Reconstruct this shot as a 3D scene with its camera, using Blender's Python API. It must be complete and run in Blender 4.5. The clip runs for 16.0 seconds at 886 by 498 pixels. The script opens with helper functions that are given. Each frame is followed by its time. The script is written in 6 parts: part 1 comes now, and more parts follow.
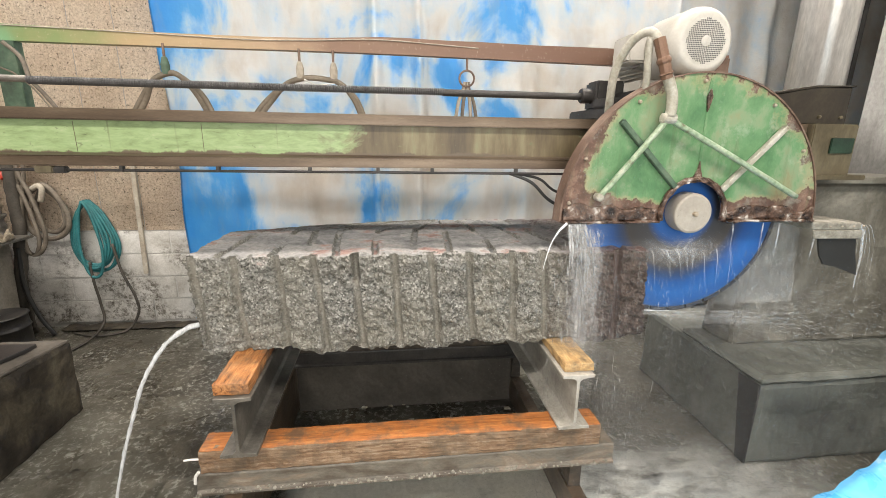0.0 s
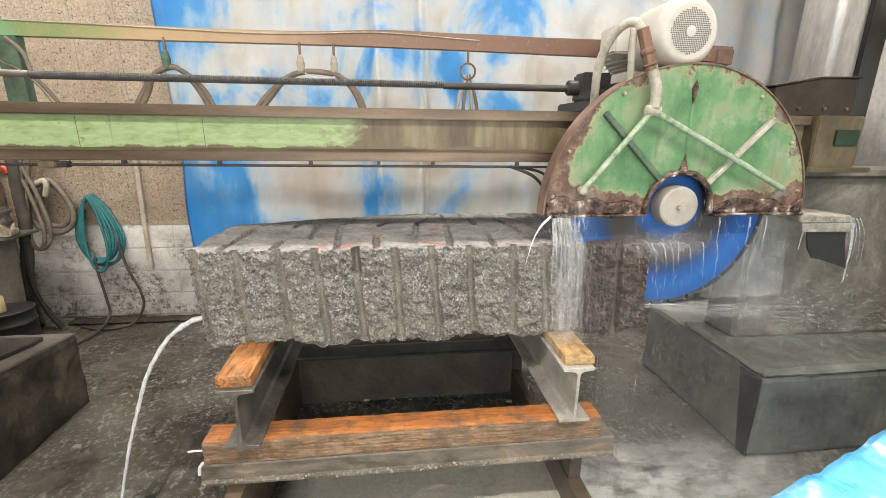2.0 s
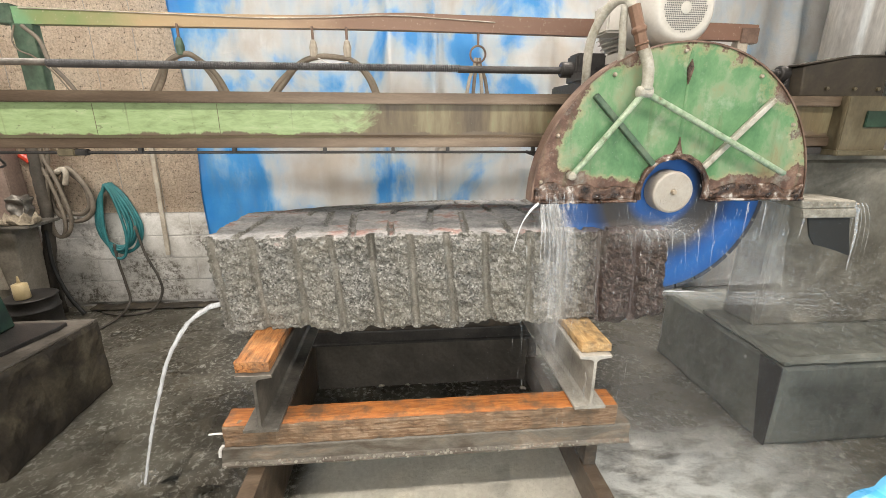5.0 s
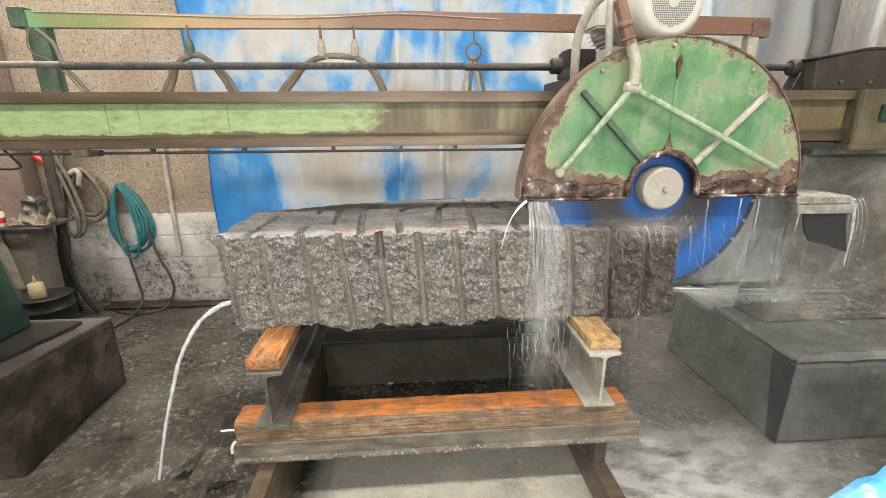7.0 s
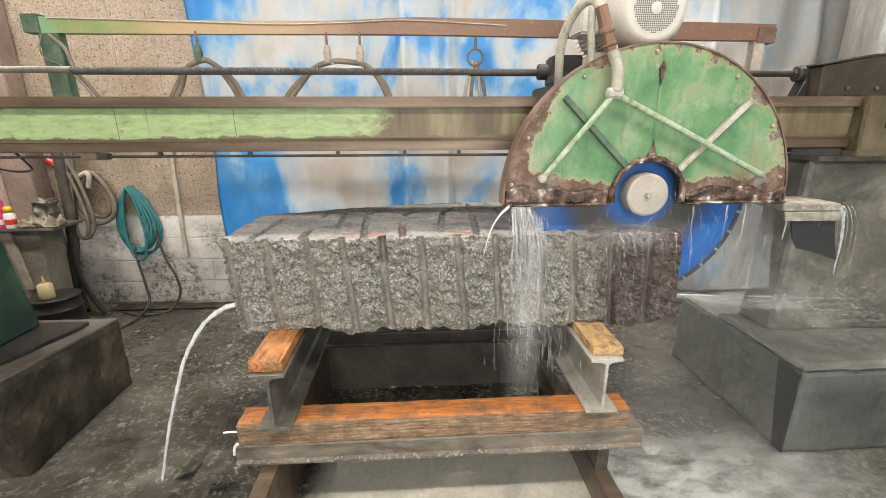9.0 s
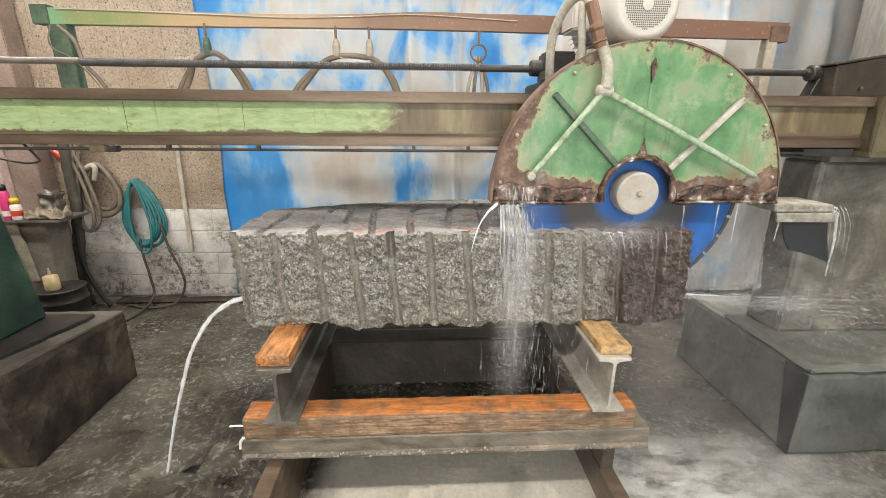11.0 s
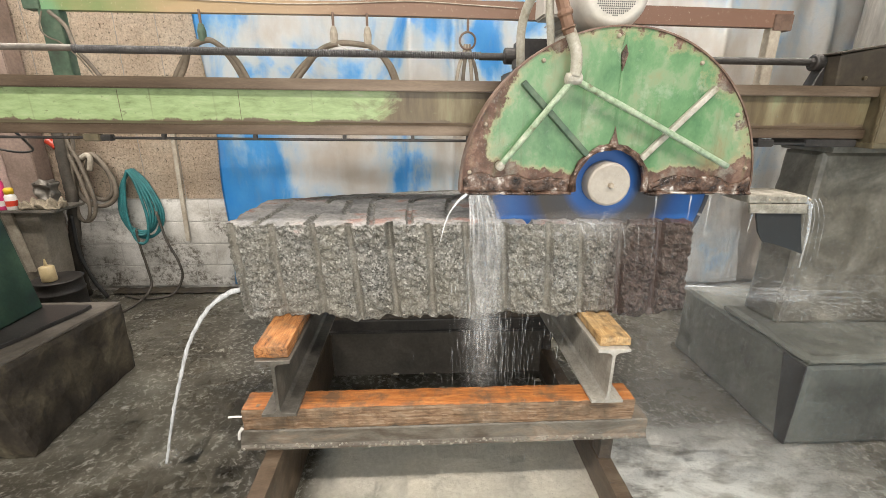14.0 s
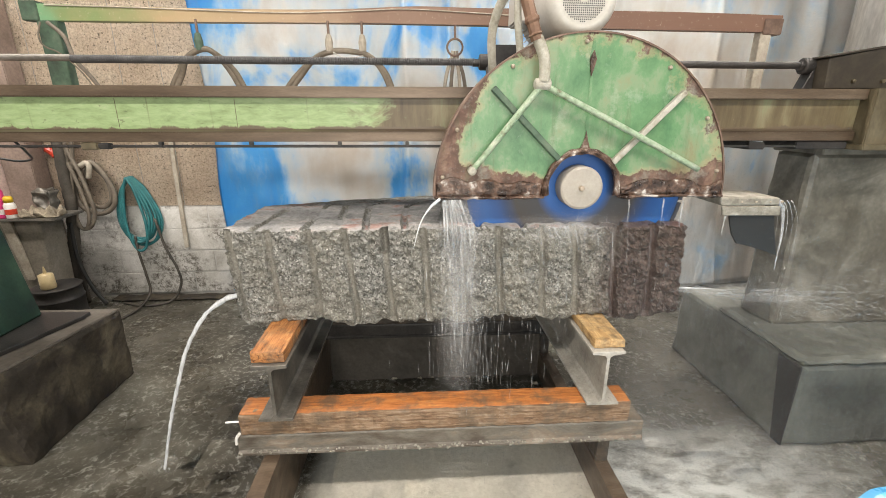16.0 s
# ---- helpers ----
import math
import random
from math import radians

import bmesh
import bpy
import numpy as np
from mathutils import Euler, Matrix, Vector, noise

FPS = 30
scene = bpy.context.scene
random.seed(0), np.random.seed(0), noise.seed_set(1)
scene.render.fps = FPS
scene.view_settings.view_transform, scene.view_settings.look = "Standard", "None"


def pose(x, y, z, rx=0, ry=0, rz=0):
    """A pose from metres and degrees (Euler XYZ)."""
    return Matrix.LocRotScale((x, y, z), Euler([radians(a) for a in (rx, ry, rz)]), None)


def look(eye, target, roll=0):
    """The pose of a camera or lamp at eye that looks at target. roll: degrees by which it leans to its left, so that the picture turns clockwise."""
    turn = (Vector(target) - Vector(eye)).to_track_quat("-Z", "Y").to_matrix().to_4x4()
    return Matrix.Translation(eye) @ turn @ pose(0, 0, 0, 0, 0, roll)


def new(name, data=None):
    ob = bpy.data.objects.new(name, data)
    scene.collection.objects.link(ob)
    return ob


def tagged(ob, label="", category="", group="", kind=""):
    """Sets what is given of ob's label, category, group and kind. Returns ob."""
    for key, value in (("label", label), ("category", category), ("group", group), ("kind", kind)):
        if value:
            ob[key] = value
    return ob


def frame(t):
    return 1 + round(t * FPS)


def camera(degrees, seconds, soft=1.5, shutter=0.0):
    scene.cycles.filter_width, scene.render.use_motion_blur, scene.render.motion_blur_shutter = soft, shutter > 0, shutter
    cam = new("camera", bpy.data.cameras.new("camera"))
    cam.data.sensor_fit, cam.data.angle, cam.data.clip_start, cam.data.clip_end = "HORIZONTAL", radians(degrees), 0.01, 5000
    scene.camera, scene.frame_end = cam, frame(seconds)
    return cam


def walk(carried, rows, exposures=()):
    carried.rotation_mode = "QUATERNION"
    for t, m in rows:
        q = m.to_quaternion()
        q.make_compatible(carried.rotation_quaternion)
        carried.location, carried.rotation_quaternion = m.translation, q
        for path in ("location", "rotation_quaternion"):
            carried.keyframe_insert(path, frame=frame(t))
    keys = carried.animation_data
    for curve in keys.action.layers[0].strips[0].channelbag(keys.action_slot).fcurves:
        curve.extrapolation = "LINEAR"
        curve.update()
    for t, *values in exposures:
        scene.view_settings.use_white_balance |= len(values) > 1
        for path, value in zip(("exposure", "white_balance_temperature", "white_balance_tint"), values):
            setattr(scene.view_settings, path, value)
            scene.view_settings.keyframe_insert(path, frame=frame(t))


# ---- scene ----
cam = camera(91.6, 16.0, soft=0.7)
PATH = [
    (0, (0.751, -1.66, 1.623), (0.996, 0.262, 1.127), 0.9),
    (0.5, (0.752, -1.662, 1.626), (0.994, 0.259, 1.125), 0.8),
    (1, (0.754, -1.664, 1.624), (0.994, 0.256, 1.119), 0.8),
    (1.5, (0.759, -1.664, 1.623), (0.996, 0.254, 1.111), 0.7),
    (2, (0.762, -1.664, 1.622), (0.99, 0.253, 1.099), 0.7),
    (2.5, (0.751, -1.661, 1.619), (0.973, 0.253, 1.085), 0.8),
    (3, (0.744, -1.654, 1.618), (0.959, 0.258, 1.071), 0.9),
    (3.5, (0.746, -1.65, 1.615), (0.954, 0.26, 1.059), 0.8),
    (4, (0.749, -1.651, 1.618), (0.947, 0.258, 1.052), 0.6),
    (6.5, (0.75, -1.653, 1.613), (0.892, 0.254, 1.026), -0.3),
    (7, (0.747, -1.656, 1.615), (0.884, 0.251, 1.028), -0.4),
    (7.5, (0.753, -1.657, 1.615), (0.885, 0.251, 1.031), -0.5),
    (8, (0.761, -1.659, 1.615), (0.888, 0.252, 1.036), -0.5),
    (8.5, (0.765, -1.662, 1.616), (0.882, 0.25, 1.043), -0.4),
    (9, (0.759, -1.662, 1.618), (0.87, 0.252, 1.049), -0.2),
    (11.5, (0.732, -1.65, 1.614), (0.834, 0.257, 1.021), 0.5),
    (12, (0.731, -1.646, 1.615), (0.833, 0.258, 1.01), 0.5),
    (12.5, (0.729, -1.645, 1.612), (0.833, 0.257, 1.001), 0.6),
    (13, (0.732, -1.646, 1.613), (0.838, 0.252, 0.994), 0.6),
    (13.5, (0.732, -1.645, 1.61), (0.84, 0.253, 0.989), 0.6),
    (14, (0.731, -1.642, 1.609), (0.841, 0.256, 0.988), 0.6),
    (14.5, (0.732, -1.645, 1.612), (0.842, 0.254, 0.994), 0.5),
    (15, (0.735, -1.651, 1.611), (0.844, 0.251, 1.001), 0.3),
    (15.5, (0.743, -1.656, 1.615), (0.851, 0.247, 1.008), 0.2),
    (16, (0.751, -1.658, 1.613), (0.861, 0.246, 1.012), 0.1),
]
walk(cam, [(t, look(eye, target, roll)) for t, eye, target, roll in PATH])

# ---- light ----
world = bpy.data.worlds.new("world")
scene.world = world
world.use_nodes = True
world.node_tree.nodes["Background"].inputs[0].default_value = (0.75, 0.85, 1.0, 1)
world.node_tree.nodes["Background"].inputs[1].default_value = 0.12
scene.view_settings.exposure = 0.0


def area(name, m, sx, sy, watts, colour):
    d = bpy.data.lights.new(name, "AREA")
    d.shape, d.size, d.size_y, d.energy, d.color = "RECTANGLE", sx, sy, watts, colour
    ob = new(name, d)
    ob.matrix_world = m
    return ob


# six ceiling tubes out of view, and daylight from an assumed doorway behind the camera
for lx in (-2.2, 0.7, 3.0):
    for ly, watts in ((-1.9, 94), (0.7, 58 if lx == 0.7 else 112 if lx < 0 else 86)):
        area("tube_light", pose(lx, ly, 3.74), 2.4, 0.22, watts, (0.985, 0.895, 0.815))
area("assumed_door_light", pose(0.8, -5.2, 1.7, 90, 0, 0), 4.4, 2.9, 215, (1.0, 0.95, 0.89))


# ---- materials ----
def nodes_of(name):
    m = bpy.data.materials.new(name)
    m.use_nodes = True
    nt = m.node_tree
    return m, nt, nt.nodes["Principled BSDF"]


def add(nt, kind, **inputs):
    n = nt.nodes.new(kind)
    for k, v in inputs.items():
        n.inputs[k.replace("_", " ")].default_value = v
    return n


def ramp(nt, src, stops):
    r = nt.nodes.new("ShaderNodeValToRGB")
    el = r.color_ramp.elements
    el[0].position, el[0].color = stops[0][0], (*stops[0][1], 1)
    el[1].position, el[1].color = stops[-1][0], (*stops[-1][1], 1)
    for p, c in stops[1:-1]:
        e = el.new(p)
        e.color = (*c, 1)
    nt.links.new(src, r.inputs[0])
    return r.outputs[0]


def coords(nt, scale=(1, 1, 1)):
    tc = nt.nodes.new("ShaderNodeTexCoord")
    mp = nt.nodes.new("ShaderNodeMapping")
    mp.inputs["Scale"].default_value = scale
    nt.links.new(tc.outputs["Object"], mp.inputs[0])
    return mp.outputs[0]


def noise_of(nt, vec, scale, detail=6, rough=0.6, distort=0.0):
    n = add(nt, "ShaderNodeTexNoise", Scale=scale, Detail=detail, Roughness=rough, Distortion=distort)
    nt.links.new(vec, n.inputs["Vector"])
    return n.outputs["Fac"]


def mix(nt, fac, a, b, kind="MIX"):
    n = nt.nodes.new("ShaderNodeMix")
    n.data_type, n.blend_type = "RGBA", kind
    for sock, v in ((n.inputs[0], fac), (n.inputs[6], a), (n.inputs[7], b)):
        if isinstance(v, (int, float)):
            sock.default_value = v if sock == n.inputs[0] else (v, v, v, 1)
        elif isinstance(v, tuple):
            sock.default_value = (*v, 1)
        else:
            nt.links.new(v, sock)
    return n.outputs[2]


def bump(nt, p, height, strength, dist=0.01):
    b = add(nt, "ShaderNodeBump", Strength=strength, Distance=dist)
    nt.links.new(height, b.inputs["Height"])
    nt.links.new(b.outputs[0], p.inputs["Normal"])


def rough_range(nt, p, fac, lo, hi):
    m = nt.nodes.new("ShaderNodeMapRange")
    nt.links.new(fac, m.inputs[0])
    m.inputs[3].default_value, m.inputs[4].default_value = lo, hi
    nt.links.new(m.outputs[0], p.inputs["Roughness"])


def mottled(name, stops, scale=6, grain=60, stretch=(1, 1, 1), rough=(0.5, 0.8), metal=0.0, relief=0.2, grain_mix=0.25, dist=0.004, distort=0.0):
    """A surface with stains at one scale, grain at another, and relief from both."""
    m, nt, p = nodes_of(name)
    v = coords(nt, stretch)
    big, fine = noise_of(nt, v, scale, 5, 0.62, distort), noise_of(nt, v, grain, 3, 0.6)
    col = ramp(nt, big, stops)
    g = ramp(nt, fine, [(0.3, (0.45, 0.45, 0.45)), (0.7, (1, 1, 1))])
    nt.links.new(mix(nt, grain_mix * 2, col, g, "MULTIPLY"), p.inputs["Base Color"])
    rough_range(nt, p, big, *rough)
    p.inputs["Metallic"].default_value = metal
    if relief:
        bump(nt, p, fine, relief, dist)
    return m


def plain(name, colour, rough=0.5, metal=0.0):
    return mottled(name, [(0.3, tuple(c * 0.85 for c in colour)), (0.7, colour)], 9, 120, rough=(rough * 0.85, min(1, rough * 1.15)), metal=metal, relief=0.05, grain_mix=0.12)


def granite():
    m, nt, p = nodes_of("granite")
    v = coords(nt)
    specks = add(nt, "ShaderNodeTexVoronoi", Scale=150.0)
    nt.links.new(v, specks.inputs["Vector"])
    c = ramp(nt, specks.outputs["Color"], [(0.1, (0.075, 0.075, 0.068)), (0.3, (0.165, 0.166, 0.152)), (0.65, (0.28, 0.28, 0.26)), (0.92, (0.48, 0.48, 0.45))])
    chunks = noise_of(nt, v, 26, 5, 0.7)
    c = mix(nt, 0.8, c, ramp(nt, chunks, [(0.36, (0.5, 0.49, 0.46)), (0.6, (1, 1, 1))]), "MULTIPLY")
    grime = noise_of(nt, v, 3.2, 5, 0.65)
    c = mix(nt, ramp(nt, grime, [(0.42, (0, 0, 0)), (0.68, (0.5, 0.5, 0.5))]), c, (0.24, 0.225, 0.175))
    # the upward faces take their own mottled grey, with reddish-brown patches
    geo = nt.nodes.new("ShaderNodeNewGeometry")
    sep = nt.nodes.new("ShaderNodeSeparateXYZ")
    nt.links.new(geo.outputs["True Normal"], sep.inputs[0])
    sep2 = nt.nodes.new("ShaderNodeSeparateXYZ")
    nt.links.new(v, sep2.inputs[0])
    hz = nt.nodes.new("ShaderNodeMapRange")
    nt.links.new(sep2.outputs["Z"], hz.inputs[0])
    hz.inputs[1].default_value, hz.inputs[2].default_value = 1.1, 1.14
    up = mix(nt, hz.outputs[0], (0, 0, 0), ramp(nt, sep.outputs["Z"], [(0.55, (0, 0, 0)), (0.85, (0.85, 0.85, 0.85))]))
    red = noise_of(nt, coords(nt, (1, 1.6, 1)), 4.5, 4, 0.6)
    skin = ramp(nt, red, [(0.33, (0.17, 0.172, 0.175)), (0.46, (0.3, 0.3, 0.297)), (0.57, (0.42, 0.408, 0.393)), (0.64, (0.38, 0.23, 0.2)), (0.75, (0.22, 0.135, 0.115))])
    skin = mix(nt, 0.7, skin, ramp(nt, noise_of(nt, v, 48, 5, 0.75), [(0.35, (0.45, 0.45, 0.45)), (0.6, (1, 1, 1))]), "MULTIPLY")
    c = mix(nt, up, c, skin)
    # the end where the saw has passed is soaked
    wob = noise_of(nt, coords(nt, (3, 3, 0.6)), 2.0, 3, 0.6)
    am = nt.nodes.new("ShaderNodeMath")
    am.operation = "MULTIPLY_ADD"
    am.inputs[1].default_value = 0.35
    nt.links.new(wob, am.inputs[0])
    nt.links.new(sep2.outputs["X"], am.inputs[2])
    wetr = nt.nodes.new("ShaderNodeMapRange")
    nt.links.new(am.outputs[0], wetr.inputs[0])
    wetr.inputs[1].default_value, wetr.inputs[2].default_value = 1.62, 1.72
    c = mix(nt, wetr.outputs[0], c, mix(nt, 0.9, c, (0.26, 0.165, 0.15), "MULTIPLY"))
    # smooth brownish drill grooves
    at = nt.nodes.new("ShaderNodeAttribute")
    at.attribute_name = "drilled"
    dust = ramp(nt, noise_of(nt, coords(nt, (1, 1, 0.25)), 22, 4, 0.6), [(0.35, (0.12, 0.112, 0.09)), (0.65, (0.22, 0.205, 0.17))])
    dust = mix(nt, wetr.outputs[0], dust, (0.06, 0.04, 0.035))
    c = mix(nt, mix(nt, 0.6, (0.0, 0.0, 0.0), at.outputs["Fac"]), c, dust)
    nt.links.new(c, p.inputs["Base Color"])
    rr = nt.nodes.new("ShaderNodeMapRange")
    nt.links.new(wetr.outputs[0], rr.inputs[0])
    rr.inputs[3].default_value, rr.inputs[4].default_value = 0.72, 0.3
    nt.links.new(rr.outputs[0], p.inputs["Roughness"])
    chisel = mix(nt, at.outputs["Fac"], mix(nt, 0.35, noise_of(nt, v, 34, 5, 0.7), noise_of(nt, v, 90, 4, 0.7)), 0.5)
    bump(nt, p, chisel, 1.0, 0.022)
    return m


def tarp_material():
    m, nt, p = nodes_of("tarpaulin")
    v = coords(nt, (1.0, 1.0, 0.8))
    a = noise_of(nt, v, 1.55, 7, 0.56, 0.35)
    b = noise_of(nt, coords(nt, (4.5, 1, 0.35)), 1.6, 4, 0.5, 0.3)
    # white shows through where the blue film has worn off, more so away from the fresh left-hand edge
    tc = nt.nodes.new("ShaderNodeTexCoord")
    sep = nt.nodes.new("ShaderNodeSeparateXYZ")
    nt.links.new(tc.outputs["Object"], sep.inputs[0])
    gx = nt.nodes.new("ShaderNodeMapRange")
    nt.links.new(sep.outputs["X"], gx.inputs[0])
    gx.inputs[1].default_value, gx.inputs[2].default_value, gx.inputs[3].default_value, gx.inputs[4].default_value = -0.95, 0.1, -0.075, 0.04
    s = nt.nodes.new("ShaderNodeMath")
    s.operation = "ADD"
    nt.links.new(mix(nt, 0.14, a, b), s.inputs[0])
    gw = nt.nodes.new("ShaderNodeMapRange")
    nt.links.new(sep.outputs["X"], gw.inputs[0])
    gw.inputs[1].default_value, gw.inputs[2].default_value, gw.inputs[3].default_value, gw.inputs[4].default_value = 1.6, 2.8, 0.0, 0.085
    both = nt.nodes.new("ShaderNodeMath")
    nt.links.new(gx.outputs[0], both.inputs[0])
    nt.links.new(gw.outputs[0], both.inputs[1])
    nt.links.new(both.outputs[0], s.inputs[1])
    c = ramp(nt, s.outputs[0], [(0.3, (0.05, 0.34, 0.84)), (0.43, (0.1, 0.43, 0.87)), (0.475, (0.33, 0.6, 0.88)), (0.515, (0.64, 0.74, 0.81)), (0.585, (0.76, 0.77, 0.755)), (0.7, (0.66, 0.61, 0.54))])
    grime = noise_of(nt, coords(nt, (1.8, 1, 0.7)), 3, 5, 0.6)
    c = mix(nt, ramp(nt, grime, [(0.52, (0, 0, 0)), (0.75, (0.3, 0.3, 0.3))]), c, (0.48, 0.43, 0.36))
    nt.links.new(c, p.inputs["Base Color"])
    p.inputs["Roughness"].default_value = 0.42
    bump(nt, p, noise_of(nt, coords(nt), 9, 5, 0.6), 0.35, 0.02)
    return m


def guard_paint():
    """Green enamel, rusted through along the rim and the wet lower edge."""
    m, nt, p = nodes_of("guard_paint")
    tc = nt.nodes.new("ShaderNodeTexCoord")
    v = tc.outputs["Object"]
    sep = nt.nodes.new("ShaderNodeSeparateXYZ")
    nt.links.new(v, sep.inputs[0])
    ln = nt.nodes.new("ShaderNodeVectorMath")
    ln.operation = "LENGTH"
    nt.links.new(v, ln.inputs[0])
    wob = noise_of(nt, v, 7, 6, 0.7)

    def level(src, lo, hi, amount):
        mr = nt.nodes.new("ShaderNodeMapRange")
        nt.links.new(src, mr.inputs[0])
        mr.inputs[1].default_value, mr.inputs[2].default_value, mr.inputs[4].default_value = lo, hi, amount
        return mr.outputs[0]

    def plus(a, b):
        n = nt.nodes.new("ShaderNodeMath")
        n.operation = "ADD"
        for i, x in ((0, a), (1, b)):
            if isinstance(x, (int, float)):
                n.inputs[i].default_value = x
            else:
                nt.links.new(x, n.inputs[i])
        return n.outputs[0]

    rim = level(ln.outputs["Value"], 0.45, 0.6, 0.37)
    low = level(sep.outputs["Z"], 0.15, 0.03, 0.62)
    left = level(sep.outputs["X"], -0.36, -0.56, 0.3)
    score = plus(plus(plus(rim, low), left), wob)
    green = ramp(nt, noise_of(nt, coords(nt, (1, 1, 0.75)), 4.2, 7, 0.68, 0.15), [(0.3, (0.035, 0.1, 0.045)), (0.41, (0.075, 0.18, 0.08)), (0.5, (0.115, 0.235, 0.11)), (0.56, (0.18, 0.265, 0.15)), (0.63, (0.21, 0.235, 0.13)), (0.71, (0.2, 0.15, 0.085))])
    rust = ramp(nt, noise_of(nt, v, 16, 6, 0.7), [(0.3, (0.04, 0.022, 0.015)), (0.5, (0.11, 0.06, 0.042)), (0.65, (0.22, 0.14, 0.1)), (0.78, (0.38, 0.33, 0.28))])
    cut = nt.nodes.new("ShaderNodeMapRange")
    nt.links.new(score, cut.inputs[0])
    cut.inputs[1].default_value, cut.inputs[2].default_value = 0.80, 0.845
    c = mix(nt, cut.outputs[0], green, rust)
    halo = level(score, 0.72, 0.82, 0.5)
    c = mix(nt, mix(nt, cut.outputs[0], halo, (0.0, 0.0, 0.0)), c, (0.4, 0.31, 0.18))
    # dark vertical water runs and chalky lime deposits
    mp = nt.nodes.new("ShaderNodeMapping")
    mp.inputs["Scale"].default_value = (14, 1, 1.4)
    nt.links.new(v, mp.inputs[0])
    runs = ramp(nt, noise_of(nt, mp.outputs[0], 1.5, 5, 0.7), [(0.56, (0, 0, 0)), (0.72, (0.55, 0.55, 0.55))])
    c = mix(nt, runs, c, (0.09, 0.12, 0.055))
    chalk = ramp(nt, noise_of(nt, v, 7, 6, 0.72, 0.1), [(0.56, (0, 0, 0)), (0.72, (0.5, 0.5, 0.5))])
    c = mix(nt, chalk, c, (0.42, 0.45, 0.38))
    nt.links.new(c, p.inputs["Base Color"])
    rr = level(cut.outputs[0], 0, 1, 1)
    mr = nt.nodes.new("ShaderNodeMapRange")
    nt.links.new(rr, mr.inputs[0])
    mr.inputs[3].default_value, mr.inputs[4].default_value = 0.38, 0.62
    nt.links.new(mr.outputs[0], p.inputs["Roughness"])
    bump(nt, p, mix(nt, cut.outputs[0], 0.5, noise_of(nt, v, 45, 6, 0.75)), 0.5, 0.012)
    return m


def beam_paint():
    """Pale green paint at the driven end, worn to oily brown where the saw works."""
    m, nt, p = nodes_of("beam_paint")
    tc = nt.nodes.new("ShaderNodeTexCoord")
    v = tc.outputs["Object"]
    sep = nt.nodes.new("ShaderNodeSeparateXYZ")
    nt.links.new(v, sep.inputs[0])
    wob = noise_of(nt, coords(nt, (3, 1, 4)), 1.6, 6, 0.7, 0.6)
    am = nt.nodes.new("ShaderNodeMath")
    am.operation = "MULTIPLY_ADD"
    am.inputs[1].default_value = 0.9
    nt.links.new(wob, am.inputs[0])
    nt.links.new(sep.outputs["X"], am.inputs[2])
    mr = nt.nodes.new("ShaderNodeMapRange")
    nt.links.new(am.outputs[0], mr.inputs[0])
    mr.inputs[1].default_value, mr.inputs[2].default_value = 0.98, 1.12
    scratch = noise_of(nt, coords(nt, (4, 1, 16)), 2.2, 7, 0.74, 0.3)
    green = ramp(nt, scratch, [(0.28, (0.07, 0.08, 0.035)), (0.37, (0.19, 0.26, 0.115)), (0.5, (0.25, 0.345, 0.16)), (0.62, (0.3, 0.39, 0.2)), (0.74, (0.4, 0.4, 0.27))])
    runs = noise_of(nt, coords(nt, (5, 1, 0.9)), 2.0, 6, 0.65)
    brown = ramp(nt, runs, [(0.3, (0.06, 0.042, 0.022)), (0.5, (0.125, 0.098, 0.052)), (0.62, (0.19, 0.165, 0.095)), (0.75, (0.2, 0.24, 0.13))])
    drips = ramp(nt, noise_of(nt, coords(nt, (22, 1, 0.7)), 1.3, 3, 0.5), [(0.66, (0, 0, 0)), (0.74, (0.6, 0.6, 0.6))])
    c = mix(nt, drips, mix(nt, mr.outputs[0], green, brown), (0.1, 0.09, 0.05))
    # the paint has flaked along the lower slideway, and is dented all over
    fl = nt.nodes.new("ShaderNodeMath")
    fl.operation = "MULTIPLY_ADD"
    fl.inputs[1].default_value = 0.09
    nt.links.new(noise_of(nt, coords(nt, (1, 1, 0.4)), 6, 6, 0.7), fl.inputs[0])
    nt.links.new(sep.outputs["Z"], fl.inputs[2])
    fr = nt.nodes.new("ShaderNodeMapRange")
    nt.links.new(fl.outputs[0], fr.inputs[0])
    fr.inputs[1].default_value, fr.inputs[2].default_value, fr.inputs[3].default_value, fr.inputs[4].default_value = 0.098, 0.104, 1.0, 0.0
    c = mix(nt, fr.outputs[0], c, (0.11, 0.085, 0.055))
    dents = ramp(nt, noise_of(nt, coords(nt, (14, 1, 22)), 2.0, 4, 0.7), [(0.62, (0, 0, 0)), (0.68, (0.7, 0.7, 0.7))])
    c = mix(nt, dents, c, (0.12, 0.14, 0.07))
    nt.links.new(c, p.inputs["Base Color"])
    rough_range(nt, p, runs, 0.35, 0.6)
    bump(nt, p, scratch, 0.15, 0.004)
    return m


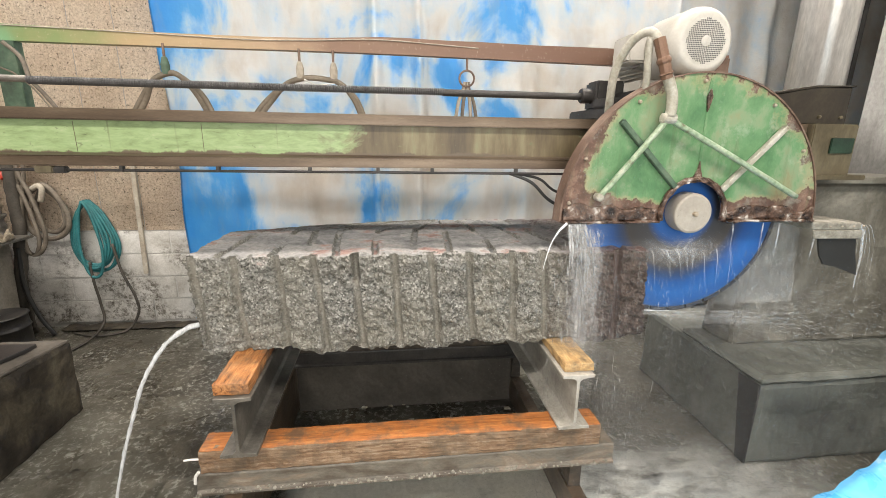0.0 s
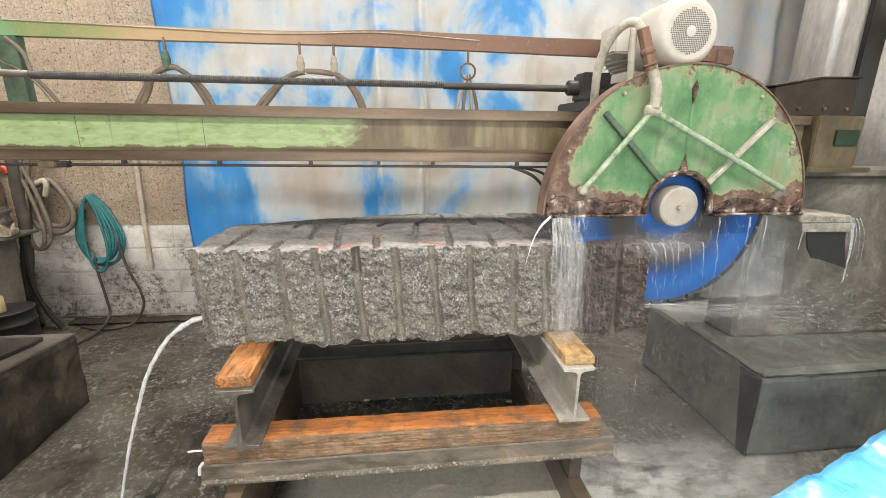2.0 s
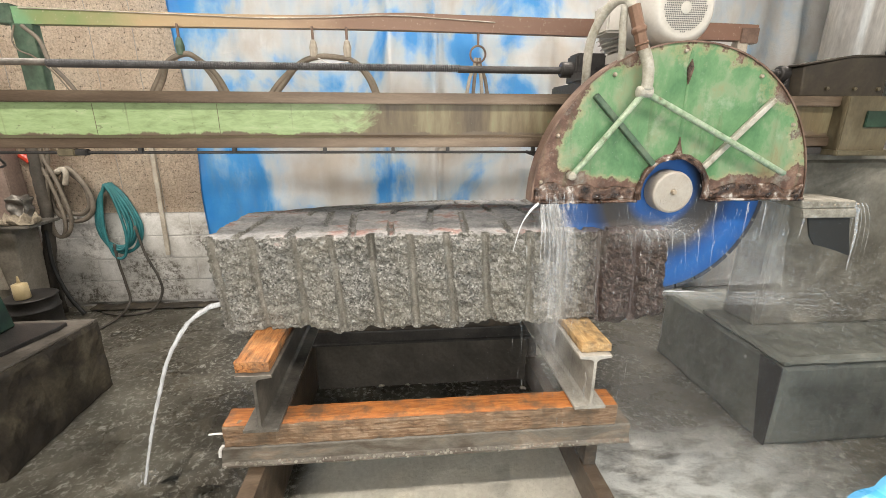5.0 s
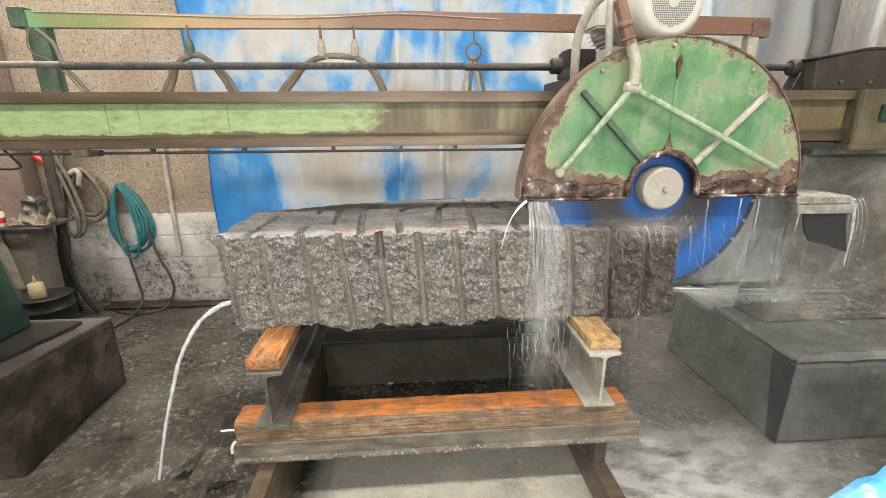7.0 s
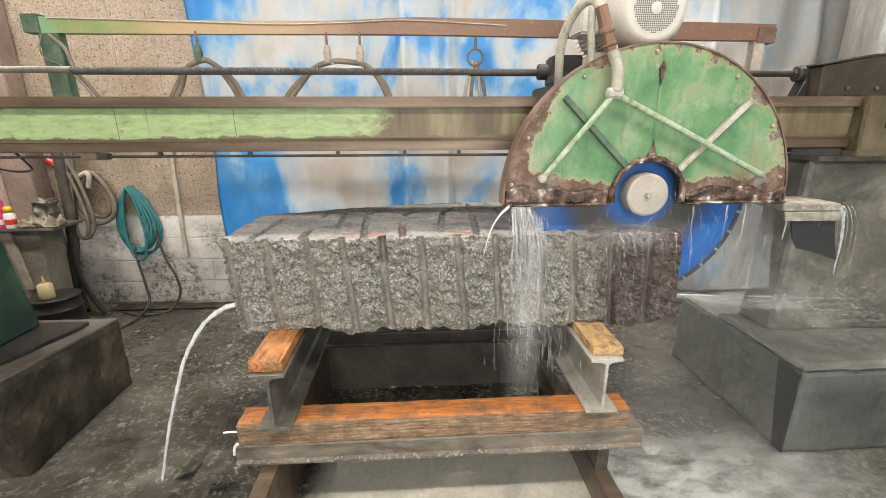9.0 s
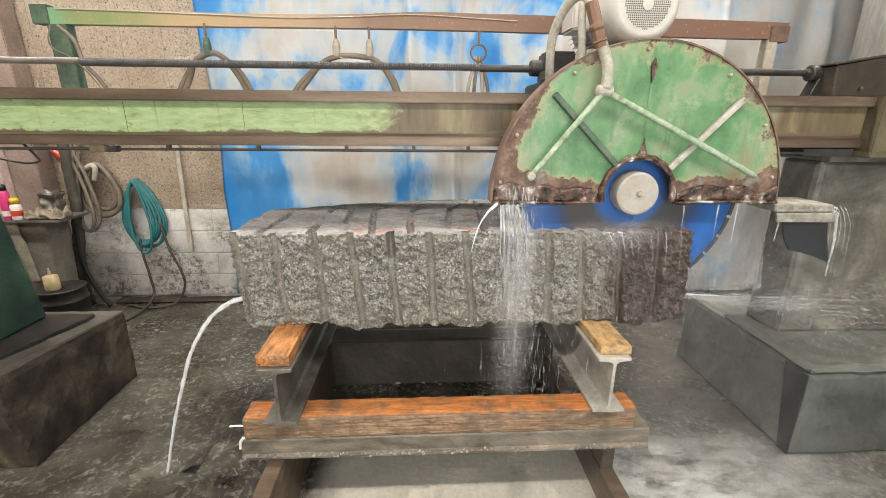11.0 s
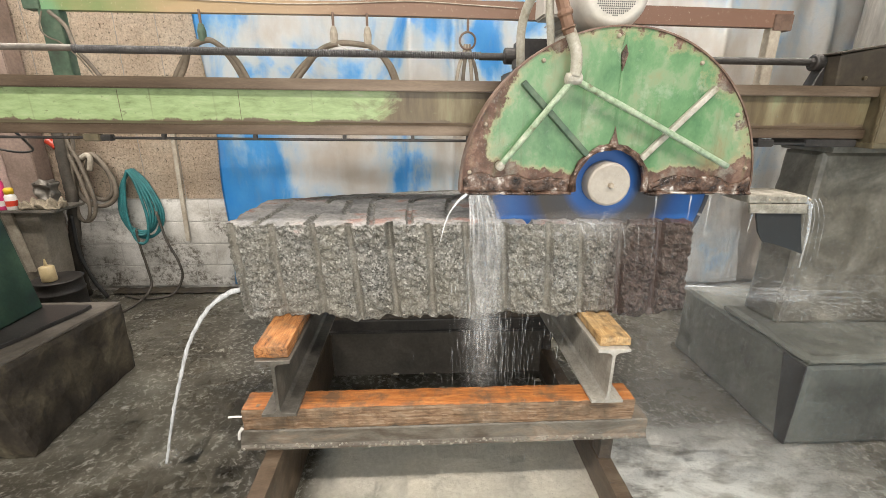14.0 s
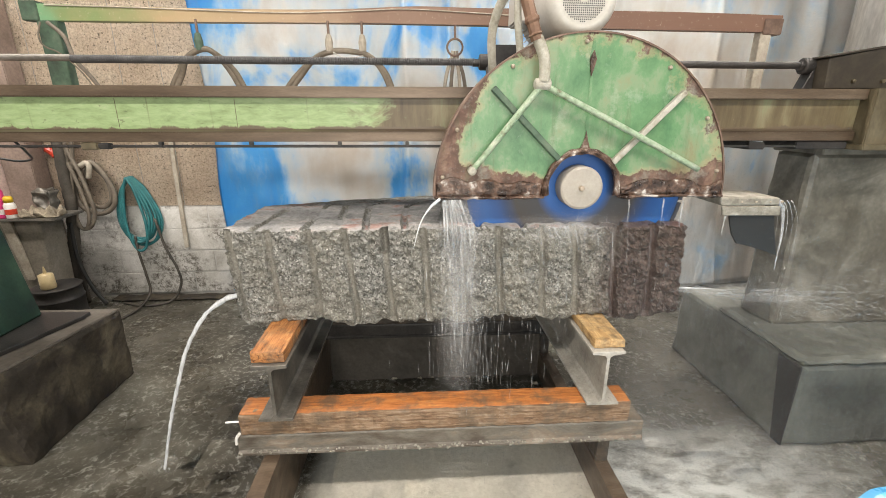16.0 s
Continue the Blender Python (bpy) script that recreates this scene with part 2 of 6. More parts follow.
def rail_paint():
    m, nt, p = nodes_of("rail_paint")
    v = coords(nt)
    sep = nt.nodes.new("ShaderNodeSeparateXYZ")
    nt.links.new(v, sep.inputs[0])
    am = nt.nodes.new("ShaderNodeMath")
    am.operation = "MULTIPLY_ADD"
    am.inputs[1].default_value = 0.8
    nt.links.new(noise_of(nt, v, 3, 5, 0.6), am.inputs[0])
    nt.links.new(sep.outputs["X"], am.inputs[2])
    mr = nt.nodes.new("ShaderNodeMapRange")
    nt.links.new(am.outputs[0], mr.inputs[0])
    mr.inputs[1].default_value, mr.inputs[2].default_value = -1.1, 2.3
    c = ramp(nt, mr.outputs[0], [(0.15, (0.15, 0.36, 0.2)), (0.23, (0.2, 0.26, 0.1)), (0.34, (0.42, 0.31, 0.17)), (0.5, (0.38, 0.27, 0.17)), (0.62, (0.21, 0.125, 0.08)), (0.9, (0.16, 0.085, 0.055))])
    fl = ramp(nt, noise_of(nt, v, 60, 4, 0.7), [(0.6, (0, 0, 0)), (0.72, (0.6, 0.6, 0.6))])
    nt.links.new(mix(nt, fl, c, (0.55, 0.47, 0.36)), p.inputs["Base Color"])
    p.inputs["Roughness"].default_value = 0.5
    bump(nt, p, noise_of(nt, v, 40, 4, 0.6), 0.2, 0.004)
    return m


def floor_material():
    m, nt, p = nodes_of("wet_concrete_floor")
    v = coords(nt)
    big = noise_of(nt, v, 1.4, 6, 0.62, 0.5)
    fine = noise_of(nt, v, 38, 4, 0.7)
    c = ramp(nt, big, [(0.32, (0.05, 0.044, 0.032)), (0.46, (0.12, 0.109, 0.083)), (0.58, (0.2, 0.188, 0.15)), (0.7, (0.31, 0.298, 0.25))])
    # pale spots imitate glints on the wet floor, painted into its colour
    spots = mix(nt, 1.0, ramp(nt, noise_of(nt, v, 30, 7, 0.78, 0.5), [(0.52, (0, 0, 0)), (0.6, (0.9, 0.9, 0.9))]), ramp(nt, noise_of(nt, v, 3.1, 4, 0.6), [(0.38, (0.08, 0.08, 0.08)), (0.55, (1, 1, 1))]), "MULTIPLY")
    c = mix(nt, spots, c, (0.52, 0.51, 0.45))
    # slurry has dried pale under the cart, between its two bearers
    sep = nt.nodes.new("ShaderNodeSeparateXYZ")
    nt.links.new(v, sep.inputs[0])
    wob = noise_of(nt, v, 4, 5, 0.6)

    def band(src, lo, hi, soft):
        a = nt.nodes.new("ShaderNodeMath")
        a.operation = "MULTIPLY_ADD"
        a.inputs[1].default_value = 0.12
        nt.links.new(wob, a.inputs[0])
        nt.links.new(src, a.inputs[2])
        r = nt.nodes.new("ShaderNodeMapRange")
        nt.links.new(a.outputs[0], r.inputs[0])
        r.inputs[1].default_value, r.inputs[2].default_value = lo, hi
        return r.outputs[0]

    mul = nt.nodes.new("ShaderNodeMath")
    mul.operation = "MULTIPLY"
    nt.links.new(band(sep.outputs["X"], 0.27, 0.36, 0.1), mul.inputs[0])
    nt.links.new(band(sep.outputs["X"], 1.72, 1.62, 0.1), mul.inputs[1])
    mul2 = nt.nodes.new("ShaderNodeMath")
    mul2.operation = "MULTIPLY"
    nt.links.new(mul.outputs[0], mul2.inputs[0])
    nt.links.new(band(sep.outputs["Y"], 0.34, 0.16, 0.1), mul2.inputs[1])
    c = mix(nt, mul2.outputs[0], c, ramp(nt, fine, [(0.3, (0.66, 0.63, 0.54)), (0.7, (0.84, 0.81, 0.72))]))
    # milky stone slurry washing across the floor on the saw side
    foam = ramp(nt, noise_of(nt, coords(nt, (0.8, 1.7, 1)), 6.5, 9, 0.7, 0.35), [(0.36, (0.22, 0.22, 0.22)), (0.46, (0.6, 0.6, 0.6)), (0.55, (1, 1, 1))])
    mul3 = nt.nodes.new("ShaderNodeMath")
    mul3.operation = "MULTIPLY"
    nt.links.new(foam, mul3.inputs[0])
    near = nt.nodes.new("ShaderNodeMath")
    near.operation = "MULTIPLY"
    nt.links.new(band(sep.outputs["X"], 1.58, 1.72, 0.1), near.inputs[0])
    nt.links.new(band(sep.outputs["X"], 3.1, 2.2, 0.1), near.inputs[1])
    nt.links.new(near.outputs[0], mul3.inputs[1])
    mul4 = nt.nodes.new("ShaderNodeMath")
    mul4.operation = "MULTIPLY"
    nt.links.new(mul3.outputs[0], mul4.inputs[0])
    nt.links.new(band(sep.outputs["Y"], 0.36, 0.04, 0.1), mul4.inputs[1])
    c = mix(nt, mul4.outputs[0], c, (0.84, 0.85, 0.81))
    nt.links.new(c, p.inputs["Base Color"])
    rough_range(nt, p, noise_of(nt, v, 2.6, 4, 0.6), 0.08, 0.5)
    bump(nt, p, mix(nt, 0.5, fine, noise_of(nt, v, 14, 6, 0.7)), 0.5, 0.012)
    return m


def old_timber(name, stops, along=(1.2, 14, 14)):
    m, nt, p = nodes_of(name)
    v = coords(nt)
    g = noise_of(nt, coords(nt, along), 7, 6, 0.65, 0.5)
    c = ramp(nt, g, stops)
    st = ramp(nt, noise_of(nt, v, 9, 5, 0.7), [(0.45, (0, 0, 0)), (0.64, (0.8, 0.8, 0.8))])
    nt.links.new(mix(nt, st, c, (0.1, 0.075, 0.05)), p.inputs["Base Color"])
    p.inputs["Roughness"].default_value = 0.55
    bump(nt, p, g, 0.4, 0.004)
    return m


def aggregate():
    """Exposed-aggregate panels: pale beige with dark pits between the pebbles."""
    m, nt, p = nodes_of("exposed_aggregate")
    v = coords(nt)
    c = ramp(nt, noise_of(nt, v, 2.2, 5, 0.6), [(0.3, (0.6, 0.49, 0.37)), (0.5, (0.72, 0.61, 0.48)), (0.7, (0.78, 0.69, 0.57))])
    peb = noise_of(nt, v, 75, 3, 0.65)
    c = mix(nt, 0.7, c, ramp(nt, peb, [(0.3, (0.5, 0.46, 0.4)), (0.6, (1, 1, 1))]), "MULTIPLY")
    pits = ramp(nt, noise_of(nt, v, 40, 4, 0.78), [(0.36, (1, 1, 1)), (0.42, (0, 0, 0))])
    c = mix(nt, pits, c, (0.1, 0.085, 0.06))
    nt.links.new(c, p.inputs["Base Color"])
    p.inputs["Roughness"].default_value = 0.9
    bump(nt, p, noise_of(nt, v, 52, 5, 0.75), 0.9, 0.012)
    return m


def block_material():
    """Pale concrete blocks with damp stains and black mould specks."""
    m, nt, p = nodes_of("concrete_block")
    v = coords(nt)
    c = ramp(nt, noise_of(nt, v, 2.6, 6, 0.65, 0.6), [(0.3, (0.34, 0.32, 0.28)), (0.45, (0.55, 0.54, 0.5)), (0.7, (0.74, 0.73, 0.7))])
    grain = noise_of(nt, v, 90, 4, 0.7)
    c = mix(nt, 0.45, c, ramp(nt, grain, [(0.3, (0.5, 0.5, 0.5)), (0.65, (1, 1, 1))]), "MULTIPLY")
    wide = noise_of(nt, coords(nt, (1, 1, 1.6)), 2.1, 4, 0.6)
    mould = mix(nt, 1.0, ramp(nt, wide, [(0.42, (0, 0, 0)), (0.55, (1, 1, 1))]), ramp(nt, noise_of(nt, v, 30, 6, 0.75), [(0.44, (0, 0, 0)), (0.6, (0.9, 0.9, 0.9))]), "MULTIPLY")
    c = mix(nt, mould, c, (0.07, 0.058, 0.04))
    nt.links.new(c, p.inputs["Base Color"])
    p.inputs["Roughness"].default_value = 0.85
    bump(nt, p, grain, 0.4, 0.005)
    return m


def veil_material():
    """A thin sheet of falling water, streaked and mostly clear."""
    m, nt, p = nodes_of("water_veil")
    p.inputs["Base Color"].default_value = (0.88, 0.9, 0.9, 1)
    p.inputs["Roughness"].default_value = 0.3
    streak = noise_of(nt, coords(nt, (55, 55, 2.2)), 1.0, 5, 0.7)
    patch = noise_of(nt, coords(nt, (6, 6, 6)), 1.0, 4, 0.6)
    mul = nt.nodes.new("ShaderNodeMath")
    mul.operation = "MULTIPLY"
    nt.links.new(streak, mul.inputs[0])
    nt.links.new(patch, mul.inputs[1])
    r = nt.nodes.new("ShaderNodeMapRange")
    nt.links.new(mul.outputs[0], r.inputs[0])
    r.inputs[1].default_value, r.inputs[2].default_value, r.inputs[3].default_value, r.inputs[4].default_value = 0.14, 0.44, 0.0, 0.25
    nt.links.new(r.outputs[0], p.inputs["Alpha"])
    return m


def milk_material():
    """A milky sheet of thrown slurry water, thinner in streaks."""
    m, nt, p = nodes_of("milky_water")
    p.inputs["Base Color"].default_value = (0.72, 0.74, 0.73, 1)
    p.inputs["Roughness"].default_value = 0.4
    r = nt.nodes.new("ShaderNodeMapRange")
    nt.links.new(mix(nt, 0.45, noise_of(nt, coords(nt, (5, 5, 3)), 1.0, 5, 0.6), noise_of(nt, coords(nt, (38, 38, 3)), 1.0, 4, 0.6)), r.inputs[0])
    r.inputs[1].default_value, r.inputs[2].default_value, r.inputs[3].default_value, r.inputs[4].default_value = 0.32, 0.66, 0.04, 0.3
    nt.links.new(r.outputs[0], p.inputs["Alpha"])
    return m


def blade_paint():
    """Blue paint worn off in a ring by the cut."""
    m, nt, p = nodes_of("blade_paint")
    tc = nt.nodes.new("ShaderNodeTexCoord")
    ln = nt.nodes.new("ShaderNodeVectorMath")
    ln.operation = "LENGTH"
    nt.links.new(tc.outputs["Object"], ln.inputs[0])
    mr = nt.nodes.new("ShaderNodeMapRange")
    nt.links.new(ln.outputs["Value"], mr.inputs[0])
    mr.inputs[2].default_value = 0.46
    c = ramp(nt, mr.outputs[0], [(0.0, (0.014, 0.105, 0.37)), (0.27, (0.011, 0.085, 0.3)), (0.36, (0.045, 0.045, 0.05)), (0.55, (0.055, 0.048, 0.042)), (0.64, (0.02, 0.05, 0.14)), (0.72, (0.01, 0.075, 0.27)), (0.82, (0.013, 0.1, 0.34)), (0.93, (0.012, 0.08, 0.28)), (1.0, (0.03, 0.06, 0.12))])
    nt.links.new(c, p.inputs["Base Color"])
    p.inputs["Roughness"].default_value = 0.45
    return m


def mist_material():
    m, nt, p = nodes_of("fine_spray")
    p.inputs["Base Color"].default_value = (0.9, 0.91, 0.9, 1)
    p.inputs["Roughness"].default_value = 0.6
    p.inputs["Alpha"].default_value = 0.13
    return m


def water_material(name, cover, colour=(0.86, 0.9, 0.92), low=0.15):
    """Aerated water: partly clear, partly white."""
    m, nt, p = nodes_of(name)
    p.inputs["Base Color"].default_value = (*colour, 1)
    p.inputs["Roughness"].default_value = 0.15
    tr = nt.nodes.new("ShaderNodeBsdfTransparent")
    mx = nt.nodes.new("ShaderNodeMixShader")
    r = nt.nodes.new("ShaderNodeMapRange")
    nt.links.new(noise_of(nt, coords(nt, (40, 40, 5)), 1.0, 4, 0.7), r.inputs[0])
    r.inputs[1].default_value, r.inputs[2].default_value, r.inputs[3].default_value, r.inputs[4].default_value = 0.38, 0.66, cover * low, cover
    nt.links.new(r.outputs[0], mx.inputs[0])
    nt.links.new(tr.outputs[0], mx.inputs[1])
    nt.links.new(p.outputs[0], mx.inputs[2])
    nt.links.new(mx.outputs[0], nt.nodes["Material Output"].inputs[0])
    return m


def wet_wall():
    """Pale grey render, soaked dark by the spray up to a ragged line."""
    m = mottled("splashed_wall", [(0.3, (0.3, 0.295, 0.28)), (0.5, (0.42, 0.415, 0.4)), (0.72, (0.5, 0.49, 0.47))], 1.5, 50, rough=(0.45, 0.8), relief=0.2, stretch=(1, 1, 0.6), distort=0.6)
    nt = m.node_tree
    p = nt.nodes["Principled BSDF"]
    dry = p.inputs["Base Color"].links[0].from_socket
    sep = nt.nodes.new("ShaderNodeSeparateXYZ")
    nt.links.new(coords(nt), sep.inputs[0])
    line = nt.nodes.new("ShaderNodeMath")
    line.operation = "MULTIPLY_ADD"
    line.inputs[1].default_value = 0.7
    nt.links.new(noise_of(nt, coords(nt, (1, 3, 0.7)), 2.0, 5, 0.65), line.inputs[0])
    nt.links.new(sep.outputs["Z"], line.inputs[2])
    wet = nt.nodes.new("ShaderNodeMapRange")
    nt.links.new(line.outputs[0], wet.inputs[0])
    wet.inputs[1].default_value, wet.inputs[2].default_value, wet.inputs[3].default_value, wet.inputs[4].default_value = 1.85, 2.15, 1.0, 0.0
    nt.links.new(mix(nt, wet.outputs[0], dry, mix(nt, 1.0, dry, (0.4, 0.4, 0.385), "MULTIPLY")), p.inputs["Base Color"])
    return m


def duct_material():
    """Brushed stainless sheet, its gloss drawn out along the pipe."""
    m = mottled("brushed_duct", [(0.3, (0.62, 0.6, 0.56)), (0.7, (0.8, 0.78, 0.74))], 3, 60, stretch=(1, 1, 0.2), rough=(0.26, 0.36), metal=0.6, relief=0.03)
    p = m.node_tree.nodes["Principled BSDF"]
    p.inputs["Anisotropic"].default_value = 0.9
    p.inputs["Anisotropic Rotation"].default_value = 0.25
    return m


M = dict(
    granite=granite(), tarp=tarp_material(), guard=guard_paint(), beam=beam_paint(), rail=rail_paint(), floor=floor_material(),
    block=block_material(),
    mortar=mottled("mortar", [(0.3, (0.42, 0.41, 0.38)), (0.7, (0.6, 0.59, 0.56))], 6, 120, rough=(0.8, 0.95)),
    aggregate=aggregate(),
    grey_wall=mottled("grey_wall", [(0.3, (0.24, 0.235, 0.225)), (0.5, (0.38, 0.375, 0.36)), (0.72, (0.5, 0.49, 0.47))], 1.5, 50, rough=(0.5, 0.85), relief=0.2, stretch=(1, 1, 0.6), distort=0.6),
    splashed=wet_wall(),
    tank=mottled("wet_green_grey_concrete", [(0.3, (0.075, 0.08, 0.068)), (0.48, (0.14, 0.148, 0.128)), (0.6, (0.21, 0.22, 0.192)), (0.72, (0.3, 0.307, 0.272))], 2.2, 45, stretch=(1, 1, 0.6), rough=(0.2, 0.55), relief=0.3, distort=0.5),
    pier=mottled("wet_concrete", [(0.3, (0.06, 0.055, 0.042)), (0.48, (0.13, 0.123, 0.098)), (0.6, (0.21, 0.2, 0.165)), (0.72, (0.32, 0.305, 0.25))], 2.6, 45, rough=(0.25, 0.7), relief=0.3, distort=0.8),
    plinth=mottled("dark_brown_concrete", [(0.3, (0.011, 0.009, 0.006)), (0.48, (0.032, 0.025, 0.016)), (0.6, (0.07, 0.058, 0.036)), (0.7, (0.11, 0.1, 0.066))], 5, 60, rough=(0.5, 0.85), relief=0.6, distort=0.4, grain_mix=0.4),
    plinth_top=mottled("grey_brown_concrete", [(0.3, (0.05, 0.043, 0.034)), (0.7, (0.12, 0.107, 0.088))], 4, 50, rough=(0.5, 0.8), relief=0.3),
    cabinet=mottled("grimy_cabinet_paint", [(0.3, (0.16, 0.14, 0.11)), (0.5, (0.27, 0.245, 0.2)), (0.7, (0.36, 0.33, 0.28))], 4, 60, rough=(0.5, 0.8), relief=0.2, distort=0.5),
    rust=mottled("rusted_steel", [(0.3, (0.09, 0.055, 0.04)), (0.5, (0.17, 0.11, 0.08)), (0.7, (0.28, 0.2, 0.15))], 8, 90, rough=(0.4, 0.7), relief=0.3, metal=0.2),
    flange=mottled("oily_brown_steel", [(0.3, (0.075, 0.052, 0.034)), (0.5, (0.135, 0.098, 0.066)), (0.7, (0.22, 0.17, 0.12))], 3, 80, stretch=(0.6, 3, 5), rough=(0.28, 0.5), relief=0.12, metal=0.35),
    steel=mottled("wet_grey_steel", [(0.3, (0.06, 0.056, 0.048)), (0.45, (0.13, 0.122, 0.106)), (0.6, (0.22, 0.208, 0.18)), (0.72, (0.3, 0.265, 0.21))], 6, 80, rough=(0.25, 0.6), relief=0.2, metal=0.4),
    channel=mottled("slurry_grey_channel", [(0.3, (0.055, 0.04, 0.028)), (0.42, (0.105, 0.088, 0.068)), (0.54, (0.17, 0.157, 0.13)), (0.62, (0.22, 0.175, 0.13)), (0.72, (0.3, 0.27, 0.22))], 7, 80, stretch=(0.6, 1, 1.6), rough=(0.3, 0.6), relief=0.35, metal=0.1, distort=0.5),
    slurry_steel=mottled("slurry_coated_steel", [(0.3, (0.2, 0.192, 0.165)), (0.45, (0.36, 0.345, 0.3)), (0.7, (0.52, 0.5, 0.45))], 6, 80, rough=(0.3, 0.6), relief=0.3, metal=0.0),
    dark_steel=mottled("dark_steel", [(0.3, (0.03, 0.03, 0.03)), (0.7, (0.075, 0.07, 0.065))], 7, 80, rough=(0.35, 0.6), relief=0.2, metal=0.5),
    casing_tan=mottled("oily_tan_casing", [(0.3, (0.05, 0.04, 0.022)), (0.5, (0.1, 0.082, 0.046)), (0.7, (0.17, 0.145, 0.09))], 4, 60, stretch=(1, 1, 0.5), rough=(0.4, 0.7), relief=0.2, metal=0.1, distort=0.6),
    casing=mottled("oily_casing", [(0.3, (0.014, 0.011, 0.007)), (0.5, (0.028, 0.022, 0.014)), (0.7, (0.06, 0.05, 0.032))], 4, 60, rough=(0.55, 0.85), relief=0.2, metal=0.1, distort=0.6),
    green_iron=mottled("dark_green_iron", [(0.3, (0.006, 0.016, 0.01)), (0.5, (0.013, 0.04, 0.022)), (0.7, (0.035, 0.075, 0.042))], 5, 60, rough=(0.4, 0.7), relief=0.2),
    post_green=mottled("chipped_green_post", [(0.3, (0.03, 0.042, 0.03)), (0.5, (0.07, 0.125, 0.08)), (0.7, (0.15, 0.19, 0.13))], 7, 60, rough=(0.4, 0.7), relief=0.2),
    post_cream=mottled("dirty_cream_post", [(0.3, (0.3, 0.26, 0.2)), (0.7, (0.5, 0.46, 0.38))], 8, 60, rough=(0.5, 0.7), relief=0.2),
    screw=mottled("screw_steel", [(0.3, (0.05, 0.05, 0.052)), (0.7, (0.12, 0.12, 0.12))], 10, 90, rough=(0.5, 0.65), metal=0.2, relief=0.1),
    pale_steel=mottled("pale_bar", [(0.3, (0.13, 0.12, 0.105)), (0.7, (0.24, 0.225, 0.2))], 10, 90, rough=(0.35, 0.5), metal=0.4, relief=0.1),
    flange_cream=mottled("cream_flange", [(0.3, (0.3, 0.275, 0.23)), (0.7, (0.42, 0.39, 0.34))], 9, 90, rough=(0.4, 0.6), relief=0.1, grain_mix=0.1),
    # the palest stops are whitish scale plus wet glints painted in
    crust=mottled("scale_crust", [(0.32, (0.012, 0.008, 0.006)), (0.46, (0.05, 0.028, 0.018)), (0.55, (0.13, 0.075, 0.05)), (0.61, (0.24, 0.19, 0.155)), (0.68, (0.6, 0.57, 0.53))], 22, 110, rough=(0.12, 0.5), relief=0.6, grain_mix=0.2, dist=0.01),
    cream=mottled("cream_enamel", [(0.3, (0.38, 0.36, 0.31)), (0.5, (0.46, 0.445, 0.4)), (0.7, (0.52, 0.5, 0.46))], 5, 90, rough=(0.35, 0.5), relief=0.04, grain_mix=0.08),
    tray_crust=mottled("slurry_crust", [(0.3, (0.13, 0.118, 0.09)), (0.48, (0.26, 0.245, 0.2)), (0.7, (0.4, 0.385, 0.33))], 22, 120, rough=(0.6, 0.9), relief=0.5),
    hole=plain("dark_hole", (0.02, 0.02, 0.02), 0.8),
    grille=plain("shaded_grille", (0.12, 0.12, 0.115), 0.7),
    pipe=mottled("weathered_pale_pipe", [(0.3, (0.2, 0.16, 0.11)), (0.42, (0.36, 0.35, 0.28)), (0.7, (0.52, 0.5, 0.44))], 18, 90, rough=(0.4, 0.65), relief=0.15),
    pipe_green=mottled("pale_green_pipe", [(0.3, (0.14, 0.13, 0.075)), (0.42, (0.26, 0.36, 0.23)), (0.56, (0.36, 0.45, 0.32)), (0.7, (0.5, 0.52, 0.42))], 20, 90, rough=(0.4, 0.6), relief=0.15),
    coupling=plain("brown_coupling", (0.2, 0.12, 0.08), 0.5, 0.4),
    bolt=plain("bolt_head", (0.42, 0.36, 0.28), 0.5, 0.3),
    blade=blade_paint(),
    blade_rim=plain("diamond_segment", (0.08, 0.08, 0.09), 0.4, 0.4),
    hose_grey=mottled("grey_hose", [(0.3, (0.1, 0.084, 0.064)), (0.7, (0.24, 0.205, 0.16))], 9, 90, rough=(0.5, 0.7), relief=0.1),
    hose_tan=mottled("tan_hose", [(0.3, (0.12, 0.1, 0.072)), (0.7, (0.26, 0.22, 0.165))], 9, 90, rough=(0.5, 0.7), relief=0.1),
    veil=veil_material(), milk=milk_material(),
    hose_dark=mottled("dark_hose", [(0.3, (0.035, 0.032, 0.026)), (0.7, (0.1, 0.088, 0.07))], 9, 90, rough=(0.5, 0.7), relief=0.1),
    hose_teal=mottled("teal_hose", [(0.3, (0.015, 0.1, 0.11)), (0.6, (0.03, 0.19, 0.2)), (0.8, (0.1, 0.28, 0.28))], 7, 90, rough=(0.4, 0.6), relief=0.05),
    rubber=plain("black_rubber", (0.025, 0.026, 0.025), 0.45),
    chrome=duct_material(),
    timber_hot=old_timber("orange_wet_timber", [(0.3, (0.24, 0.08, 0.02)), (0.5, (0.42, 0.15, 0.04)), (0.7, (0.55, 0.24, 0.07))]),
    timber_pale=old_timber("pale_timber", [(0.3, (0.36, 0.2, 0.075)), (0.5, (0.55, 0.36, 0.16)), (0.7, (0.66, 0.48, 0.25))], (14, 1.2, 14)),
    timber_pack=old_timber("cracked_timber", [(0.33, (0.05, 0.02, 0.008)), (0.42, (0.26, 0.1, 0.03)), (0.55, (0.42, 0.19, 0.065)), (0.7, (0.55, 0.3, 0.12))], (12, 1.0, 12)),
    timber_grey=old_timber("brown_wet_timber", [(0.32, (0.07, 0.042, 0.022)), (0.45, (0.17, 0.1, 0.055)), (0.56, (0.25, 0.17, 0.105)), (0.7, (0.33, 0.26, 0.19))]),
